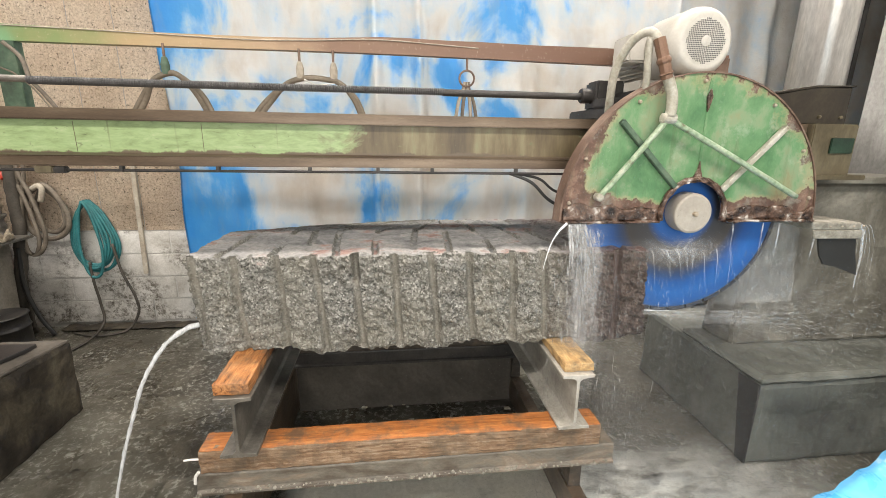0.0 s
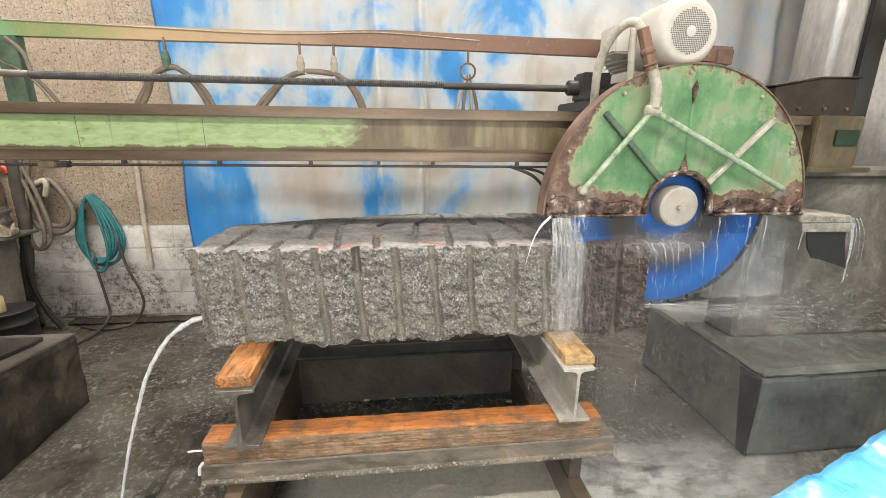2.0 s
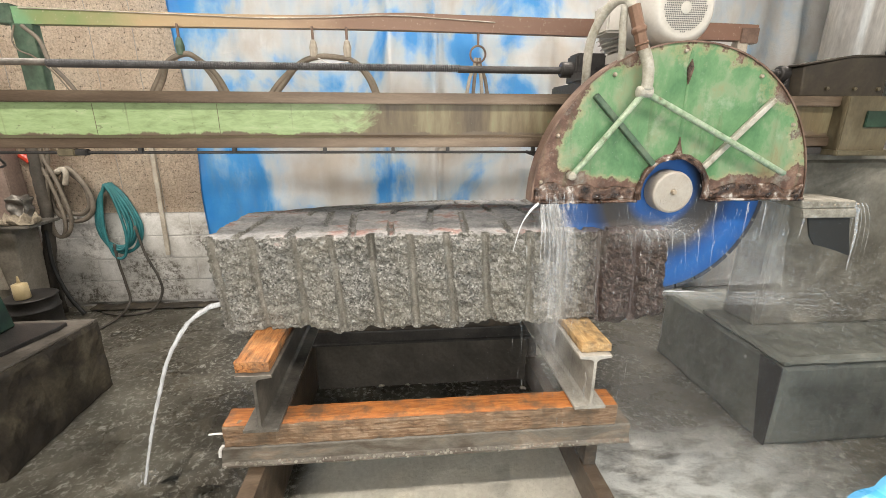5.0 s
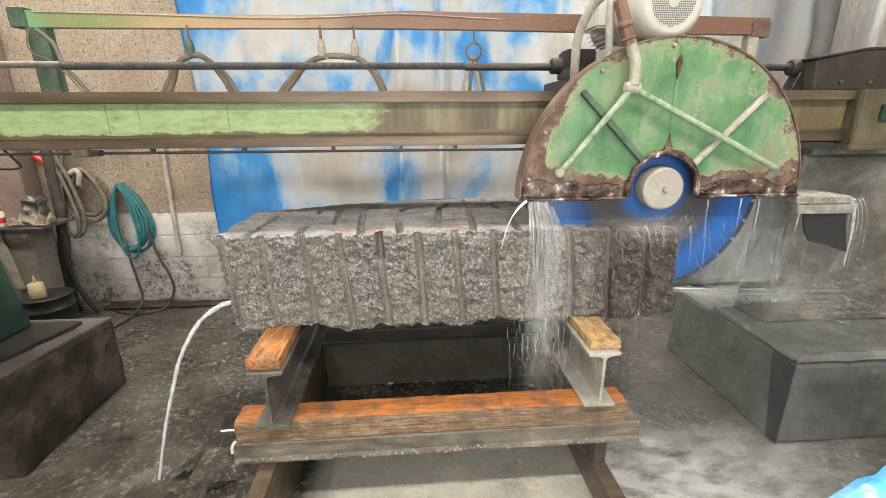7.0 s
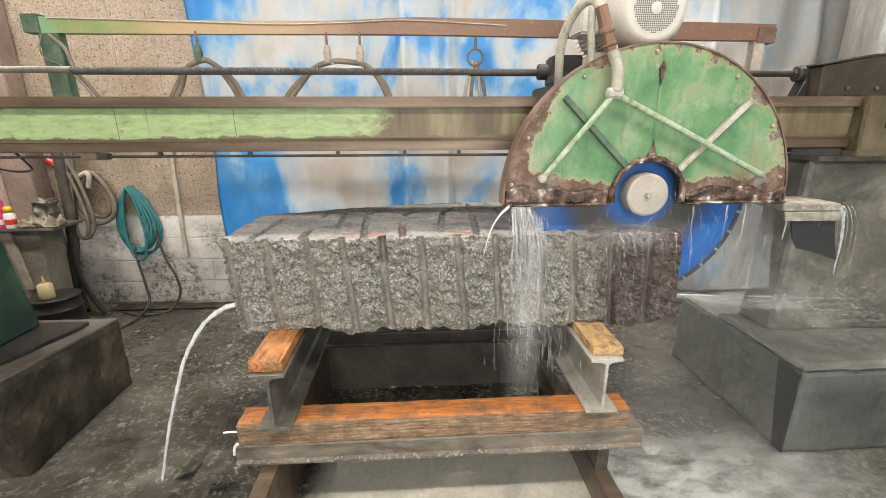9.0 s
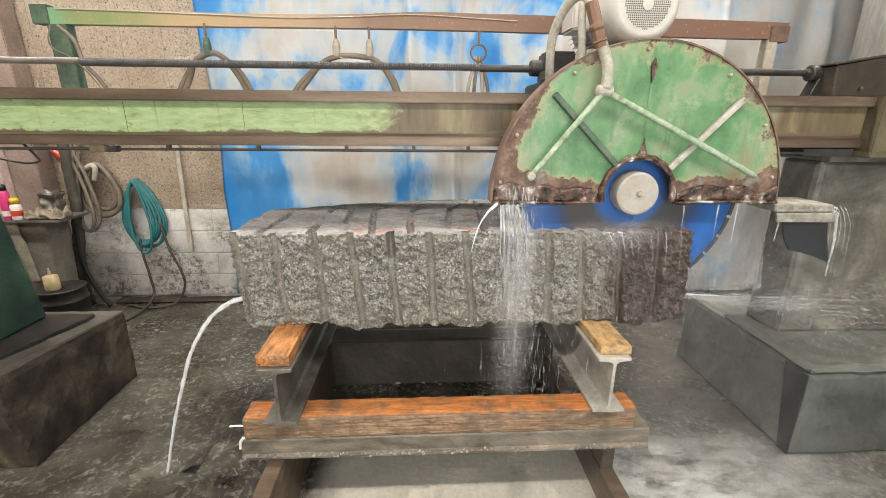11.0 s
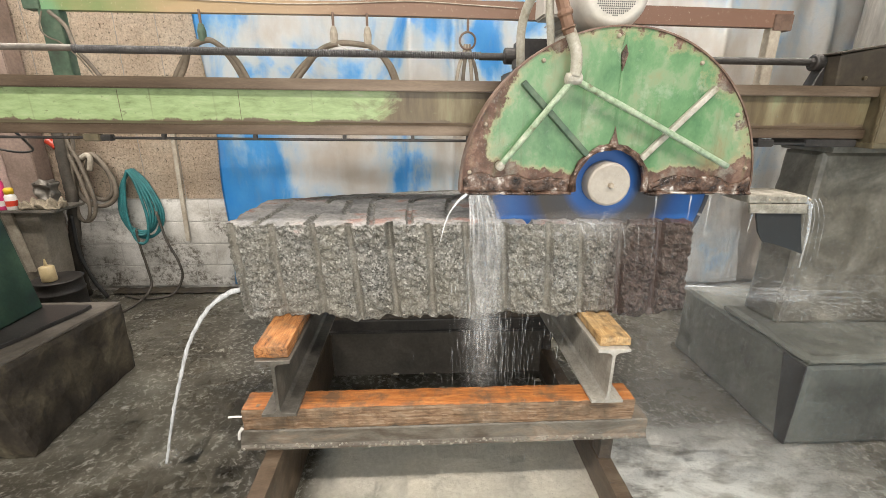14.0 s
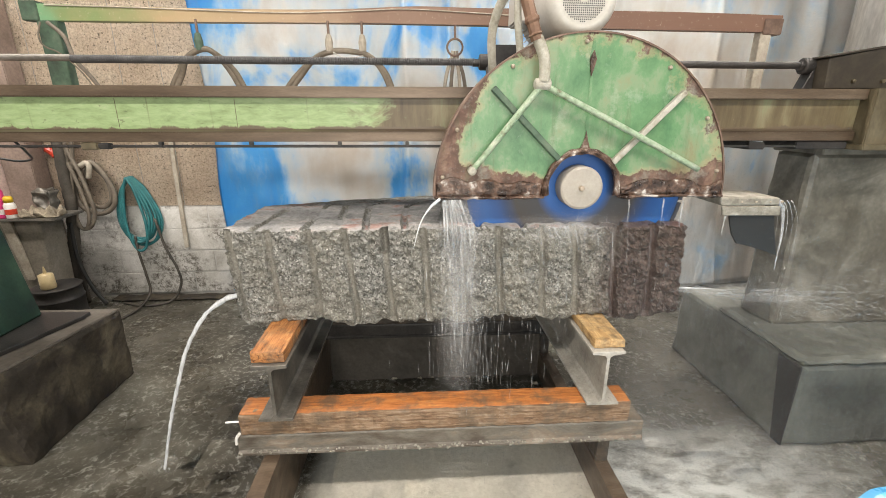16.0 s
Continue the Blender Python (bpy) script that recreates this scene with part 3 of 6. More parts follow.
    # near-black copy of the timber, with the shade under the stone in its colour
    timber_dark=old_timber("shade_dark_timber", [(0.3, (0.02, 0.016, 0.012)), (0.7, (0.06, 0.05, 0.04))]),
    pink=mottled("faded_pink_paint", [(0.3, (0.5, 0.36, 0.32)), (0.7, (0.66, 0.52, 0.47))], 3, 60, rough=(0.6, 0.8), relief=0.1),
    brown_post=mottled("brown_post", [(0.3, (0.2, 0.15, 0.12)), (0.7, (0.34, 0.26, 0.22))], 4, 60, rough=(0.6, 0.8), relief=0.1),
    red=plain("red_plastic", (0.6, 0.06, 0.03), 0.35),
    white=plain("white_plastic", (0.75, 0.74, 0.7), 0.35),
    yellow=plain("yellow_cap", (0.75, 0.5, 0.03), 0.35),
    magenta=plain("magenta_label", (0.65, 0.05, 0.2), 0.35),
    beige=plain("beige_oil", (0.62, 0.5, 0.28), 0.3),
    glove=mottled("dirty_glove", [(0.3, (0.12, 0.1, 0.07)), (0.7, (0.4, 0.35, 0.26))], 18, 90, rough=(0.8, 0.95), relief=0.3),
    ceiling=plain("ceiling_paint", (0.6, 0.6, 0.58), 0.8),
    water=water_material("falling_water", 0.34), froth=water_material("white_froth", 0.45, low=0.25), jet=water_material("water_jet", 0.7, low=0.55), mist=mist_material(),
    blue_cover=mottled("blue_sheet", [(0.3, (0.08, 0.42, 0.8)), (0.52, (0.16, 0.52, 0.88)), (0.6, (0.5, 0.72, 0.88)), (0.7, (0.78, 0.82, 0.84))], 5, 60, rough=(0.2, 0.4), relief=0.1, grain_mix=0.05, distort=0.8),
)


# ---- building helpers ----
def mesh_ob(name, bm, mat, smooth=False):
    me = bpy.data.meshes.new(name)
    bmesh.ops.recalc_face_normals(bm, faces=bm.faces)
    bm.to_mesh(me)
    bm.free()
    for m in (mat if isinstance(mat, (list, tuple)) else [mat]):
        me.materials.append(m)
    if smooth:
        for f in me.polygons:
            f.use_smooth = True
    return new(name, me)


def part(name, bm, mat, parent, label="", smooth=False):
    ob = mesh_ob(name, bm, mat, smooth)
    ob.parent = parent
    return tagged(ob, label)


def thing(name, m, label, category, group="", kind=""):
    ob = new(name)
    ob.matrix_world = m
    ob.empty_display_size = 0.1
    return tagged(ob, label, category, group, kind)


def single(name, bm, mat, label, category, group="", kind="", smooth=False):
    return tagged(mesh_ob(name, bm, mat, smooth), label, category, group, kind)


def box(x0, x1, y0, y1, z0, z1, bevel=0.004, bm=None):
    own = bmesh.new()
    bmesh.ops.create_cube(own, size=1)
    for v in own.verts:
        v.co = Vector(((x0 + x1) / 2 + v.co.x * (x1 - x0), (y0 + y1) / 2 + v.co.y * (y1 - y0), (z0 + z1) / 2 + v.co.z * (z1 - z0)))
    if bevel:
        bmesh.ops.bevel(own, geom=own.edges, offset=bevel, segments=2, affect="EDGES", clamp_overlap=True)
    return join(bm, own)


def join(bm, own):
    if bm is None:
        return own
    me = bpy.data.meshes.new("tmp")
    own.to_mesh(me)
    own.free()
    bm.from_mesh(me)
    bpy.data.meshes.remove(me)
    return bm


def prism(points, axis, a, b, bevel=0.0, bm=None):
    """A polygon, given in the two other axes, pushed from a to b along axis."""
    own = bmesh.new()

    def at(p, c):
        return {"x": (c, p[0], p[1]), "y": (p[0], c, p[1]), "z": (p[0], p[1], c)}[axis]

    lo, hi = [own.verts.new(at(p, a)) for p in points], [own.verts.new(at(p, b)) for p in points]
    own.faces.new(lo), own.faces.new(hi[::-1])
    n = len(points)
    for i in range(n):
        own.faces.new((lo[i], hi[i], hi[(i + 1) % n], lo[(i + 1) % n]))
    if bevel:
        bmesh.ops.bevel(own, geom=own.edges, offset=bevel, segments=1, affect="EDGES", clamp_overlap=True)
    return join(bm, own)


def lathe(profile, centre, axis="y", n=48, bm=None):
    """Turns (radius, along) pairs round an axis through centre."""
    own = bmesh.new()
    rings = []
    for r, c in profile:
        ring = []
        for i in range(n):
            a = 2 * math.pi * i / n
            u, w = r * math.cos(a), r * math.sin(a)
            ring.append(own.verts.new(Vector(centre) + Vector({"y": (u, c, w), "x": (c, u, w), "z": (u, w, c)}[axis])))
        rings.append(ring)
    for p, q in zip(rings, rings[1:]):
        for i in range(n):
            own.faces.new((p[i], p[(i + 1) % n], q[(i + 1) % n], q[i]))
    own.faces.new(rings[0]), own.faces.new(rings[-1][::-1])
    return join(bm, own)


def curve_points(pts, per=8):
    """Catmull-Rom through pts."""
    P = [Vector(p) for p in pts]
    P = [2 * P[0] - P[1], *P, 2 * P[-1] - P[-2]]
    out = []
    for i in range(1, len(P) - 2):
        for k in range(per):
            t = k / per
            out.append(0.5 * (2 * P[i] + (P[i + 1] - P[i - 1]) * t + (2 * P[i - 1] - 5 * P[i] + 4 * P[i + 1] - P[i + 2]) * t * t + (3 * P[i] - P[i - 1] - 3 * P[i + 1] + P[i + 2]) * t ** 3))
    return out + [P[-2]]


def tube(pts, radius, per=8, n=10, bm=None, wobble=0.0, smooth_path=True):
    """A round bar along pts; radius is a number or a function of 0..1."""
    line = curve_points(pts, per) if smooth_path else [Vector(p) for p in pts]
    own = bmesh.new()
    rings, side = [], None
    for i, p in enumerate(line):
        d = (line[min(i + 1, len(line) - 1)] - line[max(i - 1, 0)]).normalized()
        if side is None:
            side = d.orthogonal().normalized()
        side = (side - d * side.dot(d)).normalized()
        up = d.cross(side)
        u = i / (len(line) - 1)
        r = radius(u) if callable(radius) else radius
        ring = []
        for k in range(n):
            a = 2 * math.pi * k / n
            rr = r * (1 + wobble * noise.noise(Vector((p.x * 30 + k, p.y * 30, p.z * 30))))
            ring.append(own.verts.new(p + (side * math.cos(a) + up * math.sin(a)) * rr))
        rings.append(ring)
    for p, q in zip(rings, rings[1:]):
        for i in range(n):
            own.faces.new((p[i], p[(i + 1) % n], q[(i + 1) % n], q[i]))
    own.faces.new(rings[0]), own.faces.new(rings[-1][::-1])
    return join(bm, own)


def ring_of(centre, radius, thick, axis="y", n=40, bm=None):
    pts = []
    for i in range(n + 1):
        a = 2 * math.pi * i / n
        u, w = radius * math.cos(a), radius * math.sin(a)
        pts.append(Vector(centre) + Vector({"y": (u, 0, w), "x": (0, u, w), "z": (u, w, 0)}[axis]))
    return tube(pts, thick, n=8, bm=bm, smooth_path=False)


# ---- the shop ----
def shop():
    bm = bmesh.new()
    nx, ny = 90, 70
    grid = [[bm.verts.new((-4 + 10 * i / nx, -5.4 + 7.9 * j / ny, 0.002 * noise.noise(Vector((i * 0.23, j * 0.23, 0))))) for j in range(ny + 1)] for i in range(nx + 1)]
    for i in range(nx):
        for j in range(ny):
            bm.faces.new((grid[i][j], grid[i + 1][j], grid[i + 1][j + 1], grid[i][j + 1]))
    bmesh.ops.solidify(bm, geom=bm.faces[:], thickness=0.1)
    single("floor", bm, M["floor"], "dark wet concrete workshop floor with pale slurry", "floor", kind="structure", smooth=True)
    single("wall_back", box(-4, 6, 2.158, 2.4, -0.05, 3.8, 0), M["mortar"], "grey mortared concrete back wall", "wall", kind="structure")
    single("wall_left", box(-4.2, -4, -5.4, 2.4, -0.05, 3.8, 0), M["grey_wall"], "plain grey concrete side wall", "wall", kind="structure")
    single("wall_right", box(3.9, 4.1, -5.4, 1.0, -0.05, 3.8, 0.01), M["splashed"], "water-stained grey concrete side wall", "wall", kind="structure")
    single("wall_far_right", box(6, 6.2, 1.0, 2.4, -0.05, 3.8, 0), M["grey_wall"], "plain grey concrete return wall", "wall", kind="structure")
    single("wall_return", box(4.1, 6.2, 0.8, 1.0, -0.05, 3.8, 0), M["grey_wall"], "plain grey concrete return wall", "wall", kind="structure")
    bm = box(-4.2, -1.5, -5.6, -5.4, -0.05, 3.8, 0)
    box(3.1, 4.1, -5.6, -5.4, -0.05, 3.8, 0, bm)
    box(-1.5, 3.1, -5.6, -5.4, 3.2, 3.8, 0, bm)
    single("wall_front", bm, M["grey_wall"], "unseen grey concrete wall with an assumed wide open doorway", "wall", kind="structure")
    single("ceiling", box(-4.2, 6.2, -5.6, 2.4, 3.8, 3.95, 0), M["ceiling"], "plain pale workshop ceiling", "ceiling", kind="structure")


def wall_pieces():
    wall = bpy.data.objects["wall_back"]
    # lower courses of hollow concrete blocks
    for row in range(4):
        z0 = 0.03 + row * 0.2025
        shift = 0.205 if row % 2 else 0.0
        for k in range(6):
            x0 = -2.94 + k * 0.41 + shift
            if x0 > -0.7:
                continue
            dy = random.uniform(-0.004, 0.004)
            part("block", box(x0 + 0.004, x0 + 0.405, 2.152 + dy, 2.2, z0 + 0.004, z0 + 0.198, 0.004), M["block"], wall)
    # rough panels above, closed by a cover strip
    for x0, x1 in ((-2.9, -2.24), (-2.24, -1.585), (-1.585, -1.275), (-1.275, -0.6)):
        bm = bmesh.new()
        nx, nz = max(8, int((x1 - x0) / 0.02)), 90
        front = [[bm.verts.new((x0 + 0.003 + (x1 - x0 - 0.006) * i / nx, 2.15 + 0.006 * noise.fractal(Vector((x0 + (x1 - x0) * i / nx, 7, 0.845 + 2.9 * j / nz)) * 22, 1.0, 2.0, 3), 0.845 + 2.9 * j / nz)) for j in range(nz + 1)] for i in range(nx + 1)]
        for i in range(nx):
            for j in range(nz):
                bm.faces.new((front[i][j], front[i + 1][j], front[i + 1][j + 1], front[i][j + 1]))
        bmesh.ops.solidify(bm, geom=bm.faces[:], thickness=-0.04)
        part("panel", bm, M["aggregate"], wall)
    part("cover_strip", prism([(-1.298, 1.6), (-1.264, 1.6), (-1.296, 0.47), (-1.33, 0.47)], "y", 2.122, 2.144, 0.002), M["post_cream"], wall, "pale painted cover strip")


def tarp():
    """A hung sheet with vertical folds."""
    bm = bmesh.new()
    nx, nz = 330, 60
    x0, x1, z0, z1 = -0.955, 5.9, 0.06, 3.55

    def depth(x, z):
        y = 0.030 * math.sin(x * 5.2 + 0.5 * math.sin(z * 1.1)) + 0.016 * math.sin(x * 12.7 + 1.3 + 0.6 * z)
        y += 0.035 * noise.noise(Vector((x * 1.6, 3, z * 0.5))) + 0.022 * noise.noise(Vector((x * 6, 5, z * 3.0))) + 0.03 * (0.5 - abs(noise.noise(Vector((x * 2.4 + z * 0.9, 8, z * 1.7)))))
        for xf, w, d in ((0.64, 0.035, -0.075), (0.98, 0.03, -0.09), (1.02, 0.02, 0.05), (1.9, 0.06, -0.05), (3.1, 0.05, -0.06), (4.0, 0.05, -0.05)):
            y += d * math.exp(-((x - xf - 0.03 * math.sin(z)) / w) ** 2)
        return y

    grid = []
    for i in range(nx + 1):
        col = []
        for j in range(nz + 1):
            z = z0 + (z1 - z0) * j / nz
            x = x0 + (x1 - x0) * i / nx + (0.03 * math.sin(z * 1.4) + 0.012 * math.sin(z * 5)) * (1 - i / nx)
            col.append(bm.verts.new((x, 2.03 + depth(x, z), z)))
        grid.append(col)
    for i in range(nx):
        for j in range(nz):
            bm.faces.new((grid[i][j], grid[i + 1][j], grid[i + 1][j + 1], grid[i][j + 1]))
    bmesh.ops.solidify(bm, geom=bm.faces[:], thickness=0.003)
    single("tarpaulin_curtain", bm, M["tarp"], "worn blue and white tarpaulin hung in folds over the wall", "tarpaulin", smooth=True)


def h_beam(bm, xc, y0, y1, z0, z1, width=0.125, web=0.009, flange=0.012):
    h, w = web / 2, width / 2
    prof = [(-w, 0), (w, 0), (w, flange), (h + 0.012, flange + 0.003), (h, flange + 0.015), (h, z1 - z0 - flange - 0.015), (h + 0.012, z1 - z0 - flange - 0.003), (w, z1 - z0 - flange), (w, z1 - z0), (-w, z1 - z0), (-w, z1 - z0 - flange), (-h - 0.012, z1 - z0 - flange - 0.003), (-h, z1 - z0 - flange - 0.015), (-h, flange + 0.015), (-h - 0.012, flange + 0.003), (-w, flange)]
    return prism([(xc + a, z0 + b) for a, b in prof], "y", y0, y1, 0.0015, bm)


def worn_bar(x0, x1, y0, y1, z0, z1, amount=0.003, cell=0.02, seed=0):
    """A squared timber whose faces and edges are slightly uneven."""
    return rough_block((x0, x1), (y0, y1), (z0, z1), cell, lambda p, n: p + n * amount * noise.fractal(p * 25 + Vector((seed, 0, 0)), 1.0, 2.0, 3), 0.0015)


def rough_block(xs, ys, zs, cell, shape, rounding):
    """The closed skin of a box, cut into cells, each corner of it moved by shape(place, outward)."""
    bm = bmesh.new()
    lo, hi = Vector((xs[0], ys[0], zs[0])), Vector((xs[1], ys[1], zs[1]))
    step = cell if isinstance(cell, tuple) else (cell, cell, cell)
    n = [max(2, round((hi[k] - lo[k]) / step[k])) for k in range(3)]
    made = {}

    def vert(i, j, k):
        key = (i, j, k)
        if key not in made:
            p = Vector([lo[a] + (hi[a] - lo[a]) * key[a] / n[a] for a in range(3)])
            out = Vector([(-1 if key[a] == 0 else 1 if key[a] == n[a] else 0) for a in range(3)])
            sides = sum(1 for a in range(3) if out[a])
            nrm = out.normalized()
            if sides > 1:
                p = p - out * rounding
            made[key] = bm.verts.new(shape(p, nrm))
        return made[key]

    for a in range(3):
        b, c = (a + 1) % 3, (a + 2) % 3
        for end in (0, n[a]):
            for u in range(n[b]):
                for w in range(n[c]):
                    q = []
                    for du, dw in ((0, 0), (1, 0), (1, 1), (0, 1)):
                        key = [0, 0, 0]
                        key[a], key[b], key[c] = end, u + du, w + dw
                        q.append(vert(*key))
                    bm.faces.new(q if end else q[::-1])
    return bm


def stone():
    grooves = (0.007, 0.154, 0.311, 0.456, 0.61, 0.762, 0.915, 1.069, 1.246, 1.385, 1.552, 1.706)
    tops = [0.1 + 0.152 * i for i in range(12)]

    drilled = []

    def shape(p, n):
        q = p.copy()
        drill = 0.0
        # the plan narrows towards the back on one end, and the back edge sinks
        back = p.y / 0.92
        if p.y > 0.5:
            q.x += (p.y - 0.5) * 2.3 * max(0, 1 - p.x / 1.05)
        q.z += -0.035 * back * back * (1 if p.z > 1.0 else 0)
        # the split faces lean a little along the block
        q.x += 0.075 * (1.18 - p.z)
        cell = noise.cell(p * 60) * 0.5
        rough = noise.fractal(p * 8, 0.9, 2.1, 3) * 0.010 + noise.fractal(p * 26, 0.7, 2.0, 4) * 0.0125 + cell * 0.004
        if n.y < -0.5:
            g = 0.0
            for i, gx in enumerate(grooves):
                gx += 0.004 * math.sin(i * 2.1 + p.z * 9)
                half = 0.012
                d = (p.x - gx) / half
                if abs(d) < 1.35:
                    deep = 0.026 if i != 4 or p.z < 1.07 else 0.055
                    g = max(g, deep * math.sqrt(max(0, 1 - (d / 1.35) ** 2)))
                    drill = max(drill, min(1.0, 2.2 * (1 - abs(d) / 1.35)))
                    rough *= 1 - 0.85 * drill
            q.y += g + rough * 1.25 - 0.008
        elif n.z > 0.5:
            g = 0.0
            for i, gx in enumerate(tops):
                gx += 0.02 * math.sin(i * 1.7)
                d = (p.x - gx - 0.03 * math.sin(p.y * 3 + i)) / 0.011
                if abs(d) < 1.3:
                    g = max(g, 0.02 * math.sqrt(max(0, 1 - (d / 1.3) ** 2)) * (0.35 + 0.65 * (math.sin(p.y * 9 + i * 2) > -0.5)))
            q.z += -g + rough * 0.4
        elif n.z < -0.5:
            q.z += -0.02 * max(0, 1 - p.y / 0.12) + 0.034 * noise.noise(Vector((p.x * 5.1, p.y * 3, 9))) + 0.012 * abs(noise.noise(Vector((p.x * 17, p.y * 9, 2)))) + rough
        else:
            q += n * rough * 1.3
        drilled.append(drill)
        return q

    bm = rough_block((-0.016, 1.845), (0.0, 0.9), (0.784, 1.18), (0.0062, 0.011, 0.008), shape, 0.004)
    ob = single("granite_block", bm, M["granite"], "rough grey granite block with drilled splitting grooves, resting on timbers", "stone block")
    ob.data.attributes.new("drilled", "FLOAT", "POINT").data.foreach_set("value", drilled)


def stack():
    """Bearers, steel beams and packing timbers under the stone."""
    for x0, top in ((0.12, 0.31), (1.505, 0.15)):
        bm = worn_bar(x0, x0 + 0.065, -1.05, 0.85, 0.0, top, 0.002, 0.04, x0)
        single("bearer", bm, M["flange"], "rusty brown steel bearer lying on the floor", "bearer", "bearers under the stone cart")
    for y0 in (-0.17, 0.73):
        single("bearer_block", worn_bar(1.51, 1.565, y0, y0 + 0.08, 0.151, 0.31, 0.002, 0.02, y0), M["timber_dark"], "near-black packing block standing on a bearer", "timber", "packing blocks")
    # rear channel and timber are coloured darker, standing in for the stone's shade
    for y0 in (-0.216, 0.7):
        ch = thing("channel_beam", pose(0.84, y0, 0.31), "weathered grey steel channel beam across the bearers", "steel beam", "cross beams")
        prof = [(-0.012, 0), (0.115, 0), (0.115, 0.012), (0.012, 0.016), (0.012, 0.072), (0.115, 0.077), (0.115, 0.087), (0.004, 0.087), (0.0, 0.08), (0.0, 0.018), (-0.012, 0.012)]
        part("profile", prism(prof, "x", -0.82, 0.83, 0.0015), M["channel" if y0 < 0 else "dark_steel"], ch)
        bm = bmesh.new()
        for i in range(150 if y0 < 0 else 0):
            x = -0.81 + i * 0.0108 + random.uniform(-0.004, 0.004)
            r = random.uniform(0.003, 0.0075)
            lathe([(0.001, -r * 0.7), (r, -r * 0.5), (r, r * 0.5), (0.001, r * 0.7)], (x, random.uniform(-0.014, -0.002), random.uniform(0.004, 0.017)), "y", 6, bm)
        if y0 > 0:
            bm.free()
        else:
            part("scale_crust", bm, M["tray_crust"], ch, "lumpy crust of dried slurry along the lower lip")
        tim = thing("cross_timber", pose(0, y0, 0.398), "wet orange-brown squared timber lying on a steel channel", "timber", "cross timbers")
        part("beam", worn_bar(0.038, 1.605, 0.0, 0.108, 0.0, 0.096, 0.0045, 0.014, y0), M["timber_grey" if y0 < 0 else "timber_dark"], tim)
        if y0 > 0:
            tagged(tim, "squared timber coloured near-black for the stone's shade, lying on a steel channel")
            continue
        part("top_face", rough_block((0.04, 1.6), (0.003, 0.106), (0.091, 0.1), 0.014, lambda p, n: p + n * 0.003 * noise.noise(p * 30) + Vector((0, 0.004 * noise.fractal(Vector((p.x * 22, 3, 0)), 1, 2, 3) * (p.y < 0.01), 0)), 0.001), M["timber_hot"], tim, "bright orange wet upper face")
    # guessed dark panel, added to close the gap below the rear beam
    single("dark_back_panel", worn_bar(0.192, 1.498, 0.72, 0.75, 0.0, 0.308, 0.003, 0.03, 5), M["plinth_top"], "guessed dark grey panel added on edge under the rear beam", "board")
    for xc, y0, mat, lab in ((0.2, -0.268, "steel", "wet dark grey steel h-section beam under the granite"), (1.474, -0.24, "slurry_steel", "pale slurry-coated steel h-section beam under the granite")):
        single("h_beam", h_beam(None, xc, y0, 0.83, 0.5, 0.741, 0.128), M[mat], lab, "steel beam", "beams under the stone")
    for x0, y0, z1, mat, lab in ((0.132, -0.25, 0.787, "timber_pack", "orange-brown wet packing timber on a steel beam"), (1.424, -0.215, 0.778, "timber_pale", "pale yellow packing timber on a steel beam")):
        single("packing_timber", worn_bar(x0, x0 + 0.122, y0, 0.8, 0.742, z1, 0.0025, 0.011, x0), M[mat], lab, "timber", "packing timbers")
    w = thing("wedge_pin", pose(0.01, -0.2, 0.45), "small bent white metal strip at the timber end", "metal strip")
    part("pin", tube([(-0.03, 0, 0.0), (0.0, 0.0, 0.002), (0.03, 0.0, 0.0)], 0.004), M["white"], w)
    part("tail", tube([(0.03, -0.03, -0.03), (0.017, -0.03, -0.05), (0.013, -0.03, -0.08)], 0.006), M["white"], w)


def chips():
    """Small pale stone chips standing for white crumbs and glints on the wet floor below the stone."""
    spots = ((0.53, 0.75), (0.58, 0.72), (0.66, 0.74), (0.71, 0.69), (0.74, 0.72), (0.82, 0.73), (0.85, 0.7), (0.93, 0.76), (0.96, 0.73), (1.05, 0.72), (0.86, 0.57), (1.46, 0.62), (1.16, 0.7))
    for k, (x, y) in enumerate(spots):
        r = random.uniform(0.006, 0.014)
        bm = rough_block((x - r * 1.4, x + r * 1.4), (y - r, y + r), (0.001, 0.001 + r), r * 0.6, lambda p, n: p + n * r * 0.5 * noise.noise(p * 70 + Vector((k, 0, 0))), r * 0.25)
        single("stone_chip", bm, M["granite"] if k % 3 == 0 else M["post_cream"], "small pale stone chip standing for a crumb and glint on the wet floor", "stone chip", "stone chips")


